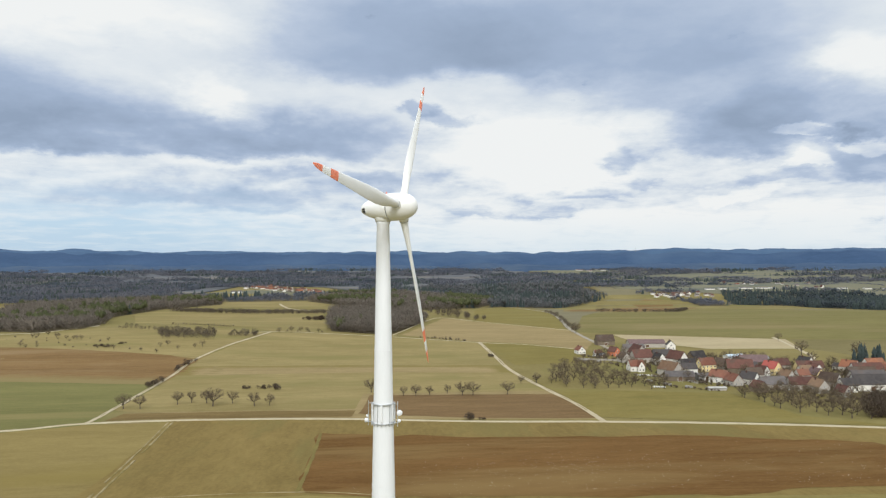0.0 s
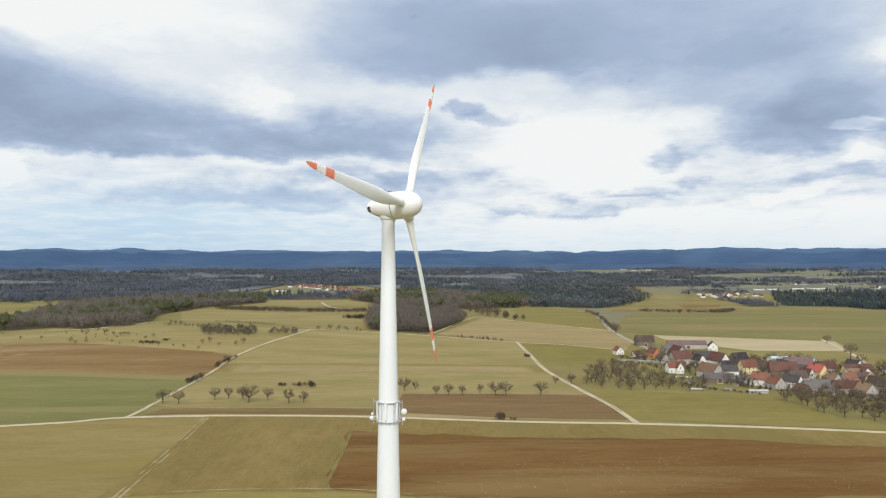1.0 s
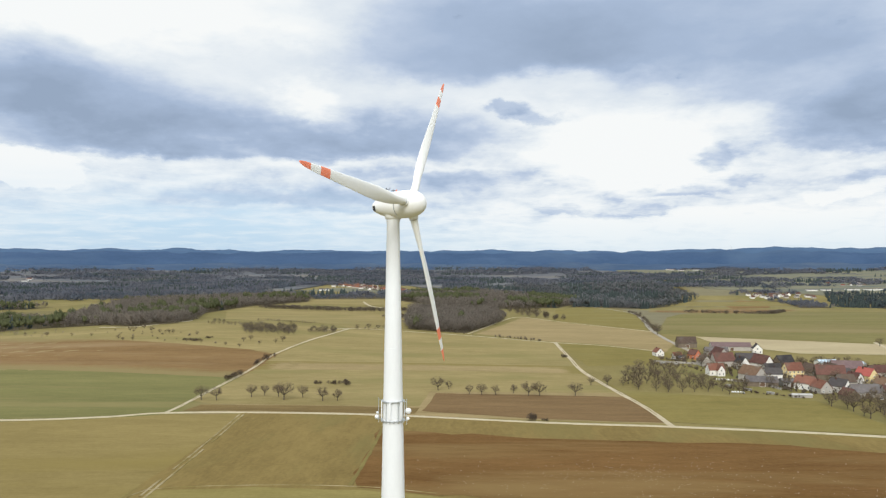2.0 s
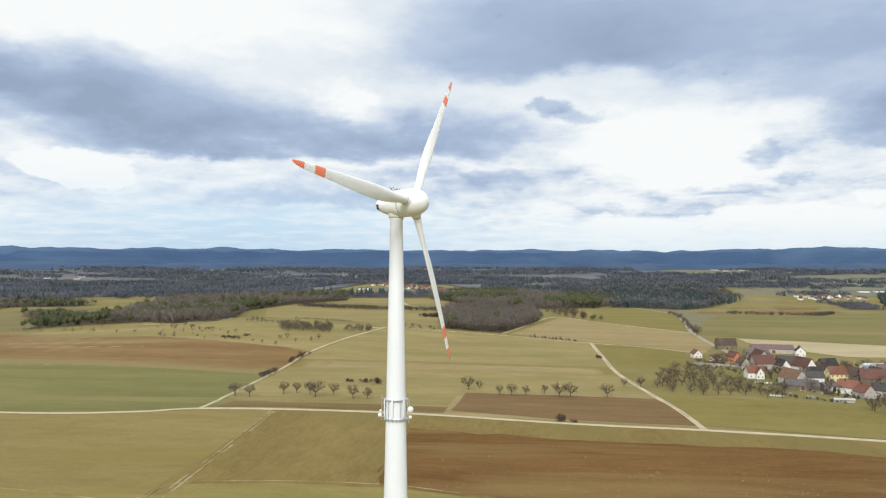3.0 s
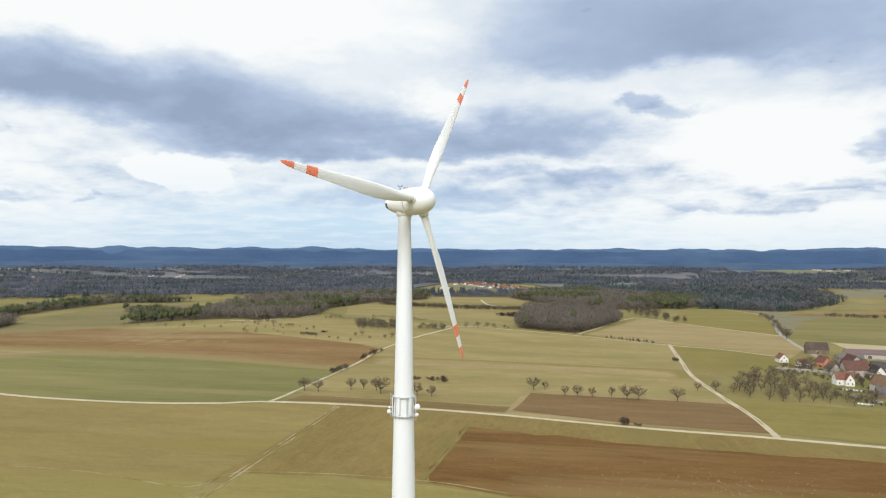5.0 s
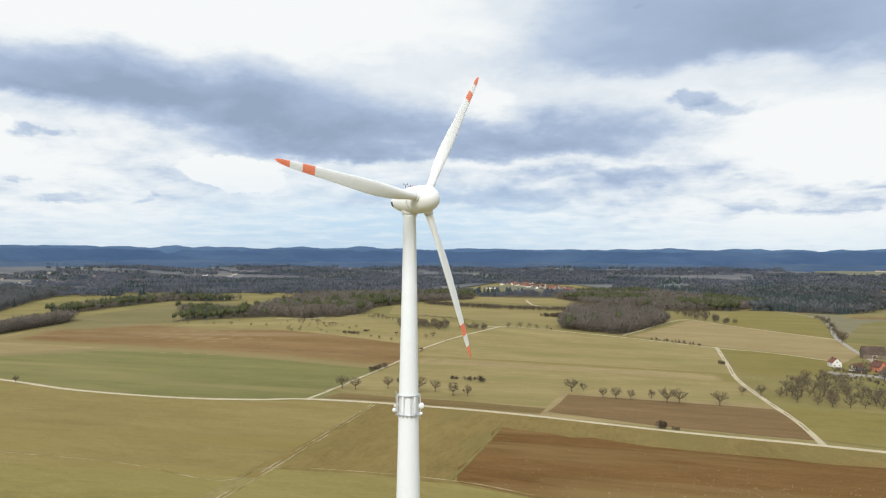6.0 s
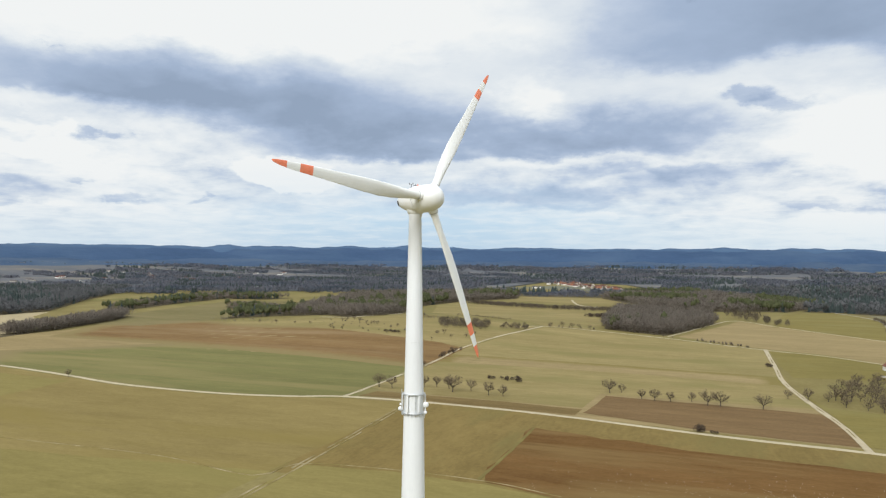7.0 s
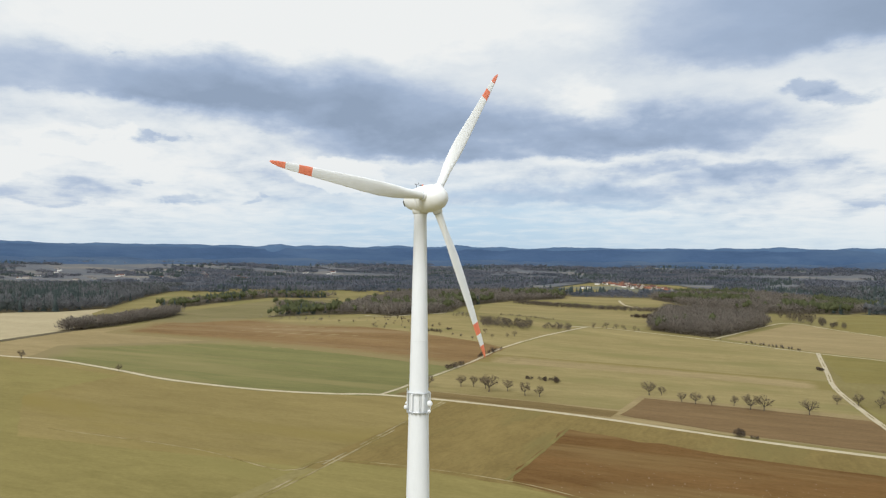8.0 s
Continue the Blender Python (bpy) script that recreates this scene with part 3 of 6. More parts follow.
sheet("field_14", [(-140, 400), (-140, 640), (-250, 705), (-434, 715), (-534, 755), (-640, 660), (-650, 560), (-610, 460), (-560, 396), (-457, 400), (-376, 390), (-305, 376), (-229, 375), (-180, 384)],
      STUBBLE, "tan and green stubble field", F, lift=0.04, soft=6)
sheet("field_12", [(-115, 375), (-115, 580), (-262, 600), (-420, 592), (-540, 470), (-470, 378), (-376, 370), (-305, 356), (-229, 355), (-180, 360)],
      WINTER, "blue-green winter crop field", F, lift=0.08, soft=34)
sheet("field_13", [(-112, 515), (-112, 640), (-172, 690), (-250, 722), (-347, 735), (-434, 735), (-560, 790), (-660, 690), (-600, 570), (-430, 565), (-262, 545)],
      SOIL_RED, "red-brown bare soil field", F, lift=0.12, soft=36)
sheet("field_15", [(-640, 466), (-617, 466), (-656, 560), (-700, 640), (-846, 750), (-900, 820), (-960, 690), (-800, 500)], STRAW, "pale straw-coloured field behind the hedge", F, soft=5)
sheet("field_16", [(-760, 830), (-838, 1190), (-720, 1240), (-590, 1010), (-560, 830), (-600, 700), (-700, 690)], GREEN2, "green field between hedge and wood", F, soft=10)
sheet("field_17", [(132, 388), (131, 434), (123, 509), (130, 478), (200, 458), (240, 448), (246, 380), (280, 352), (199, 370)],
      GREEN, "bright green meadow below the village orchard", F, lift=0.3, ragged=0.4, soft=4)
sheet("field_18", [(122, 640), (120, 750), (165, 738), (215, 682), (225, 640), (190, 600), (124, 590)], GREEN, "green strip of meadow by the track", F, soft=4)
sheet("field_19", [(34, 834), (110, 1105), (164, 1015), (252, 884), (240, 745), (215, 686), (166, 744), (119, 766)], STUBBLE, "grey-tan field beside the lane", F, soft=3)
sheet("field_20", [(146, 1030), (250, 890), (330, 1300), (330, 1600), (250, 1440), (190, 1330)], GREEN, "green field beside the wood", F, soft=5)
sheet("field_21", [(252, 858), (300, 830), (470, 764), (600, 735), (960, 1200), (1060, 1940), (850, 1840), (600, 1660), (342, 1130)],
      PATCHY, "wide green field with tan patches behind the village", F, soft=12)
sheet("field_22", [(288, 826), (463, 752), (430, 668), (337, 676), (286, 758)], STRAW, "pale straw field at the village edge", F, lift=0.3, soft=4)
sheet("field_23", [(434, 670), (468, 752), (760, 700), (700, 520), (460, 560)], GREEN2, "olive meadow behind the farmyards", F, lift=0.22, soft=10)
sheet("field_24", [(-135, 860), (-112, 826), (-60, 838), (-56, 868), (-90, 1250), (-360, 1310), (-440, 1330), (-340, 1040)], MEADOW, "sloping pale meadow with rows of young trees", F, soft=5)
sheet("field_25", [(-150, 640), (-140, 712), (-120, 815), (-300, 840), (-420, 800), (-520, 780), (-520, 760), (-340, 712), (-180, 660)], MEADOW, "scrubby orchard meadow", F, lift=0.2, soft=12)
sheet("field_26", [(360, 1320), (432, 1358), (797, 1741), (930, 1930), (700, 1950), (490, 1790)], SOIL_RED, "distant brown field", F, lift=0.6, soft=15)
sheet("field_32", [(799, 2176), (882, 2241), (971, 2216), (875, 2007), (757, 1966)], SOIL_RED, "distant brown ploughed field", F, lift=0.9, soft=8)
sheet("field_27", [(640, 2000), (930, 2200), (1000, 2500), (800, 2700), (760, 2330)], HAZY, "distant field in the valley in haze-paled colour", F, lift=0.8, soft=30)
sheet("field_28", [(-400, 1480), (-110, 1420), (-90, 1640), (-330, 1650)], MEADOW, "meadow above the long hedge", F, lift=0.5, soft=8)
sheet("field_29", [(-520, 2150), (-200, 2050), (-120, 2150), (-420, 2420)], FAR_FIELD, "tan field before the far village, dulled with painted haze", F, lift=0.6, soft=20)

# ---- tracks and lanes ----
MAIN = [(-700, 395), (-600, 398), (-517, 402), (-457, 407), (-376, 395), (-305, 381), (-229, 380), (-179, 389), (-148, 401), (-96, 404), (-24, 400), (68, 384), (131, 377), (199, 366), (270, 349), (360, 322)]
ribbon("farm_track_1", MAIN, 3.1, GRAVEL, "pale gravel farm track across the fields", "track", lift=0.42)
ribbon("farm_track_2", [(-148, 401), (-147, 420), (-148, 483), (-149, 560), (-152, 634), (-141, 710), (-126, 770), (-115, 826)], 2.3, GRAVEL, "pale gravel field path", "track", lift=0.40)
ribbon("farm_track_3", [(132, 378), (131, 405), (129, 434), (120, 509), (115, 570), (116, 631), (118, 761)], 3.0, GRAVEL, "pale gravel lane with two wheel ruts", "track", lift=0.40)
ribbon("farm_track_4", [(-140, 795), (-115, 826), (-64, 834), (28, 811), (118, 757), (165, 733), (213, 684)], 1.8, GRAVEL, "narrow pale field path", "track", lift=0.38, ragged=0.5)
ribbon("farm_track_5", [(24, 830), (45, 915), (69, 1017), (106, 1113), (164, 1017), (254, 884)], 1.9, GRAVEL, "thin path along the field edge", "track", lift=0.45)
ribbon("lane", [(300, 1600), (318, 1300), (290, 1080), (261, 923), (248, 814), (243, 743), (240, 690), (236, 600)], 4.2, ASPHALT, "grey village lane", "road", lift=0.5)
ribbon("farm_track_6", [(460, 770), (434, 694), (406, 617), (390, 590)], 3.4, GRAVEL, "pale track to the village", "track", lift=0.45)
ribbon("farm_track_9", [(-429, 850), (-400, 832), (-370, 823), (-348, 856), (-352, 920), (-374, 998)], 3.0, GRAVEL, "pale path along the edge of the wood", "track", lift=0.5, ragged=0.5)
ribbon("farm_track_10", [(-208, 1540), (-187, 1449), (-162, 1367), (-124, 1319), (-86, 1293)], 4.0, GRAVEL, "pale track over the far meadow", "track", lift=1.3)
ribbon("farm_track_7", [(-92, 200), (-93, 243), (-96, 300), (-99, 350), (-103, 402)], 1.0, RUT, "worn wheel rut of a grass track", "track", offset=-1.2, lift=0.34, ragged=0.6, gaps=0.26)
ribbon("farm_track_8", [(-92, 200), (-93, 243), (-96, 300), (-99, 350), (-103, 402)], 1.0, RUT, "worn wheel rut of a grass track", "track", offset=1.1, lift=0.34, ragged=0.6, gaps=0.18)
for points, a in (([(131, 405), (129, 434), (120, 509), (115, 570), (116, 631), (118, 755)], 0), ([(-147, 420), (-148, 483), (-149, 560), (-152, 634), (-141, 710)], 1)):
    ribbon("grass_strip", points, 0.55, VERGE, "grassy crown between wheel ruts", "verge", lift=0.50, ragged=0.7, gaps=0.45)
ribbon("grass_strip", [(-250, 252), (-160, 256), (-104, 248), (-96, 268), (-60, 275), (-16, 275), (14, 268)], 0.55, RUT, "pale grass edge between two fields", "verge", lift=0.36, ragged=0.8)
ribbon("grass_strip", [(-20, 275), (-19, 320), (-19, 366)], 1.6, VERGE, "grassy balk beside ploughed soil", "verge", lift=0.38, ragged=0.8)
ribbon("grass_strip", [(-620, 462), (-640, 530), (-654, 585)], 11.0, LITTER, "dark ditch bank below the hedge", "verge", lift=0.5, ragged=0.3)

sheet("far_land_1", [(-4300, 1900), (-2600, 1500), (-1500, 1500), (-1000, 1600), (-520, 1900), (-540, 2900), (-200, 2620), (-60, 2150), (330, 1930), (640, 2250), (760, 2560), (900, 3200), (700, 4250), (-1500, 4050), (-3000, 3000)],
      FAR_LAND, "far wooded country before the hills, tinted blue-grey as haze", "ground", lift=4.0, step=60, soft=150)
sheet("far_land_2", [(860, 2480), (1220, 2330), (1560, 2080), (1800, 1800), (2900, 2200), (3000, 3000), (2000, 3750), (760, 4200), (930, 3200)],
      FAR_FIELD, "far fields and copses in the valley, greyed with painted haze", "ground", lift=3.0, step=60, soft=150)

# ---- distant hills ----
def hill_ring(name, radius, crest, depth, seed, label, material):
    """A wooded ridge round the horizon, with an uneven crest."""
    cols, rows = 1440, (-1.0, -0.7, -0.4, -0.15, 0.0, 0.12)
    verts, faces = [], []
    for k in range(cols):
        a = 2 * math.pi * k / cols
        ux, uy = math.sin(a), math.cos(a)
        c = crest * (1 + 0.05 * noise.noise(Vector((ux * 6, uy * 6, seed))) + 0.07 * noise.noise(Vector((ux * 19, uy * 19, seed + 3))) + 0.05 * noise.noise(Vector((ux * 45, uy * 45, seed))) + 0.02 * noise.noise(Vector((ux * 160, uy * 160, seed))))
        for r in rows:
            d = radius + depth * r + 60 * noise.noise(Vector((ux * 9, uy * 9, seed + r * 3)))
            z = c * (1 - abs(r) ** 1.4) if r < 0 else c - 130 * r
            if -1 < r < 0:
                z += crest * 0.03 * noise.noise(Vector((ux * 14, uy * 14, seed + r * 5)))
            verts.append((40 + ux * d, 15 + uy * d, z))
    n = len(rows)
    for k in range(cols):
        j = (k + 1) % cols
        for i in range(n - 1):
            faces.append((k * n + i, j * n + i, j * n + i + 1, k * n + i + 1))
    ob = mesh_from(name, verts, faces, material, smooth=True)
    tagged(ob, label, "hills", kind="structure")


hill_ring("backdrop_hills_1", 4790, 174, 700, 2.0, "long ridge on the horizon, coloured pale blue as haze", HILLS_FAR)
hill_ring("backdrop_hills_2", 4640, 156, 700, 5.0, "wooded ridge before the horizon, coloured haze blue", HILLS)
hill_ring("backdrop_hills_3", 4380, 92, 800, 9.0, "lower wooded hills before the ridge, coloured haze blue", HILLS_LOW)


# ---- wind turbine ----
TOWER = (12.07, 135.6)
TOWER_TOP = 93.3
HUB = Vector((15.34, 134.16, 96.05))
AXIS_TURN, AXIS_TILT, ROTOR_R, ROTOR_PHASE = -21.74, 2.6, 32.8, 36.0


def tower_radius(z):
    return 2.95 + (1.14 - 2.95) * z / TOWER_TOP


def build_turbine():
    base = empty("wind_turbine", Matrix.Translation((*TOWER, 0)), "tall white wind turbine with red-banded blades on a tapered tower", "wind turbine")
    cuts = [0.0, 22.0, 46.0, 70.0, TOWER_TOP]
    lift = Matrix.Translation((0, 0, 0))
    for lo, hi in zip(cuts, cuts[1:]):
        bm = bmesh.new()
        rows = [(tower_radius(lo), lo), (tower_radius((lo + hi) / 2), (lo + hi) / 2), (tower_radius(hi), hi)]
        if hi == TOWER_TOP:
            rows = rows[:-1] + [(tower_radius(hi), hi - 0.5), (tower_radius(hi) + 0.1, hi - 0.35), (tower_radius(hi) + 0.1, hi)]
        lathe_into(bm, rows, lift, 56)
        part("tower_section", bm, WHITE_PAINT, base, smooth=True)
    for z in cuts[1:-1]:
        bm = bmesh.new()
        r = tower_radius(z)
        lathe_into(bm, [(r + 0.004, z - 0.06), (r + 0.018, z - 0.05), (r + 0.018, z + 0.05), (r + 0.002, z + 0.06)], lift, 56)
        part("flange", bm, WHITE_PAINT, base, "thin welded flange seam", smooth=True)
    bm = bmesh.new()
    lathe_into(bm, [(5.2, -0.6), (5.2, 0.35), (5.0, 0.5), (2.9, 0.55)], lift, 40)
    part("foundation", bm, CONCRETE, base, "round grey concrete footing")
    bm = bmesh.new()
    box_into(bm, (0, -tower_radius(2) - 0.02, 1.75), (1.0, 0.16, 2.2), bevel=0.03)
    part("door", bm, STEEL, base, "grey steel access door")

    # head: z of this pose runs along the rotor axis, out of the nose
    inv = Matrix.Translation((-TOWER[0], -TOWER[1], 0))
    a = radians(AXIS_TURN)
    axis = Vector((math.cos(a) * math.cos(radians(AXIS_TILT)), math.sin(a) * math.cos(radians(AXIS_TILT)), math.sin(radians(AXIS_TILT))))
    side = Vector((0, 0, 1)).cross(axis).normalized()
    up = axis.cross(side)
    head = inv @ Matrix.Translation(HUB) @ Matrix((side, up, axis)).transposed().to_4x4()
    bm = bmesh.new()
    shell = [(2.45, -2.32), (2.47, -2.5), (2.43, -3.2), (2.28, -4.1), (1.98, -5.1), (1.58, -6.1), (1.16, -6.95), (0.82, -7.45), (0.43, -7.72), (0.00, -7.8)]
    lathe_into(bm, [(2.1, -2.32)] + shell, head, 64)
    nacelle = part("nacelle", bm, WHITE_GRP, base, "smooth egg-shaped white nacelle", smooth=True)
    bm = bmesh.new()
    lathe_into(bm, [(2.32, -2.40), (2.36, -2.28), (2.36, -2.12), (2.32, -2.0)], head, 64)
    part("gap_seal", bm, DARK, nacelle, "dark gap between nacelle and spinner", smooth=True)
    bm = bmesh.new()
    nose = [(2.33, -2.18), (2.49, -2.16), (2.51, -1.9), (2.53, -1.0), (2.47, 0.0), (2.32, 0.9), (2.03, 1.7), (1.58, 2.35), (1.00, 2.8), (0.47, 2.98), (0.00, 3.03)]
    lathe_into(bm, nose, head, 64)
    spinner = part("spinner", bm, WHITE_GRP, base, "rounded white spinner", smooth=True)
    # yaw collar between tower and nacelle
    bm = bmesh.new()
    lathe_into(bm, [(1.2, TOWER_TOP), (1.42, TOWER_TOP + 0.1), (1.5, TOWER_TOP + 0.5), (1.9, TOWER_TOP + 1.3)], lift, 48)
    part("yaw_collar", bm, WHITE_GRP, base, smooth=True)
    # louvre on the flank of the tail
    turn = radians(200)
    bm = bmesh.new()
    for k in range(6):
        z = -6.6 - 0.12 * k
        r = 1.36 - 0.072 * k
        m = head @ Matrix.Rotation(turn, 4, "Z") @ Matrix.Translation((r - 0.02, 0, z)) @ Matrix.Rotation(radians(30), 4, "Y")
        box_into(bm, (0, 0, 0), (0.06, 1.1 - 0.06 * k, 0.09), m)
    part("louvre", bm, DARK, nacelle, "dark ventilation louvre at the tail")
    # weather mast, lamp and hatch on the back
    for s, h, arms in ((-4.45, 0.95, True), (-3.3, 0.6, False)):
        r = 2.16 if s < -4 else 2.4
        bm = bmesh.new()
        p = head @ Vector((0, r - 0.1, s))
        tube_into(bm, p, p + Vector((0, 0, h)), 0.06, 0.05)
        if arms:
            tube_into(bm, p + Vector((-0.35, 0, h)), p + Vector((0.35, 0, h)), 0.035, 0.035, 6)
            for d in (-0.35, 0.35):
                tube_into(bm, p + Vector((d, 0, h)), p + Vector((d, 0, h + 0.28)), 0.07, 0.05, 6)
        else:
            tube_into(bm, p + Vector((-0.5, 0.1, h * 0.6)), p + Vector((0.5, -0.1, h * 0.6)), 0.04, 0.04, 6)
            tube_into(bm, p + Vector((0.5, -0.1, 0)), p + Vector((0.5, -0.1, h * 0.9)), 0.06, 0.06, 6)
        part("weather_mast", bm, DARK, nacelle, "small dark wind sensor mast")
    bm = bmesh.new()
    p = head @ Vector((0, 2.43, -2.75))
    tube_into(bm, p - Vector((0, 0, 0.1)), p + Vector((0, 0, 0.35)), 0.14, 0.12, 10)
    part("warning_lamp", bm, RED_PAINT, nacelle, "red obstruction lamp")

    # blades
    chords = [(1.3, 1.50, 1.50, 0), (3.0, 1.45, 1.42, 6), (4.5, 1.55, 1.25, 14), (6.5, 1.85, 0.95, 17), (9.0, 2.25, 0.70, 14), (12.0, 2.48, 0.52, 10), (15.5, 2.34, 0.42, 7),
              (20.0, 1.98, 0.32, 4), (25.5, 1.52, 0.22, 2), (27.85, 1.33, 0.19, 1.5), (30.2, 1.06, 0.15, 1), (31.6, 0.80, 0.11, 0.5), (32.4, 0.48, 0.07, 0), (32.8, 0.16, 0.03, 0)]

    def loft(lo, hi, m, name, material, parent, label=""):
        bm = bmesh.new()
        rows = [c for c in chords if lo - 1e-6 <= c[0] <= hi + 1e-6]
        rings = []
        for s, c, th, tw in rows:
            ring = []
            mix = ease((s - 2.5) / 4.5)
            for k in range(24):
                u = 2 * math.pi * k / 24
                rx, ry = 0.5 * c * math.cos(u), 0.5 * th * math.sin(u)
                q = (math.cos(u) + 1) / 2
                ax = c * (q - 0.68)
                ay = th * 0.5 * math.sin(u) * (0.35 + 0.95 * q ** 0.7)
                px, py = rx + (ax - rx) * mix, ry + (ay - ry) * mix
                t = radians(-tw)
                bend = 0.0006 * s * s
                ring.append(bm.verts.new(m @ Vector((px * math.cos(t) - py * math.sin(t), px * math.sin(t) + py * math.cos(t) + bend, s))))
            rings.append(ring)
        for p, q in zip(rings, rings[1:]):
            for k in range(24):
                j = (k + 1) % 24
                bm.faces.new((p[k], p[j], q[j], q[k]))
        if hi > 32:
            bm.faces.new(rings[-1])
        bmesh.ops.recalc_face_normals(bm, faces=bm.faces)
        return part(name, bm, material, parent, label, smooth=True)

    for k in range(3):
        ph = radians(ROTOR_PHASE + 120 * k)
        span = up * math.cos(ph) + side * math.sin(ph)
        lead = side * math.cos(ph) - up * math.sin(ph)
        m = inv @ Matrix.Translation(HUB) @ Matrix((lead, span.cross(lead), span)).transposed().to_4x4()
        blade = loft(1.3, 25.5, m, "blade", WHITE_GRP, base, "long white tapered rotor blade")
        loft(25.5, 27.85, m, "red_band", RED_PAINT, blade, "signal red band")
        loft(27.85, 30.2, m, "white_band", WHITE_GRP, blade)
        loft(30.2, 32.8, m, "red_tip", RED_PAINT, blade, "signal red tip")
        bm = bmesh.new()
        lathe_into(bm, [(0.84, 1.6), (0.90, 2.0), (0.90, 2.72), (0.84, 2.82), (0.74, 2.84)], m, 32)
        part("blade_socket", bm, WHITE_GRP, spinner, smooth=True)
        bm = bmesh.new()
        lathe_into(bm, [(0.80, 2.84), (0.80, 2.96), (0.74, 2.98)], m, 32)
        part("root_seal", bm, STEEL, blade, "grey seal ring at the blade root", smooth=True)


def build_antenna_mount():
    z0, z1 = 57.0, 60.6
    r = tower_radius(59)
    base = empty("antenna_mount", Matrix.Translation((*TOWER, 0)), "ring of pale radio antennas clamped round the tower", "antenna")
    for z, w in ((z0, 0.10), (z1 - 0.15, 0.05)):
        bm = bmesh.new()
        lathe_into(bm, [(r + 0.02, z - 0.07), (r + 0.30, z - 0.07), (r + 0.30, z + 0.07), (r + 0.02, z + 0.07)], Matrix(), 48)
        part("clamp_ring", bm, STEEL, base, "galvanised steel ring")
    for k in range(18):
        a = 2 * math.pi * k / 18
        m = Matrix.Rotation(a, 4, "Z") @ Matrix.Translation((r + 0.34, 0, 0))
        bm = bmesh.new()
        box_into(bm, (0, 0, z0 - 0.05), (0.16, 0.22, 0.42), m, 0.02)
        part("bracket", bm, STEEL, base, "grey clamp bracket")
        if k % 3 == 1:
            bm = bmesh.new()
            box_into(bm, (-0.02, 0, (z0 + z1) / 2 + 0.1), (0.16, 0.42, 3.0), m, 0.04)
            part("panel_antenna", bm, WHITE_PAINT, base, "tall white panel antenna")
        elif k % 3 == 0:
            bm = bmesh.new()
            tube_into(bm, m @ Vector((0, 0, z0 - 0.2)), m @ Vector((0, 0, z1)), 0.05, 0.05)
            part("pole", bm, STEEL, base)
    for turn, dishes in ((-22, ((0.52, 58.9), (0.30, 57.5))), (168, ((0.42, 57.3), (0.22, 58.1)))):
        m = Matrix.Rotation(radians(turn), 4, "Z")
        bm = bmesh.new()
        q = r + 0.95
        tube_into(bm, m @ Vector((q, 0, z0 - 0.6)), m @ Vector((q, 0, z1 + 0.3)), 0.06, 0.06)
        for z in (z0 + 0.1, z1 - 0.15):
            tube_into(bm, m @ Vector((r, 0, z)), m @ Vector((q, 0, z)), 0.05, 0.05)
        part("outrigger", bm, STEEL, base, "steel outrigger pole")
        for rad, z in dishes:
            bm = bmesh.new()
            d = m @ Matrix.Translation((q + 0.18 + rad * 0.4, -0.1, z)) @ Matrix.Rotation(radians(90), 4, "X") @ Matrix.Rotation(radians(30), 4, "Y")
            lathe_into(bm, [(0, -0.28), (rad * 0.5, -0.24), (rad, -0.02), (rad, 0.14), (rad * 0.9, 0.2), (0, 0.24)], d, 28)
            tube_into(bm, m @ Vector((q, 0, z)), d @ Vector((0, 0, -0.2)), 0.06, 0.06)
            part("dish", bm, WHITE_PAINT, base, "round white dish antenna", smooth=True)


build_turbine()
build_antenna_mount()


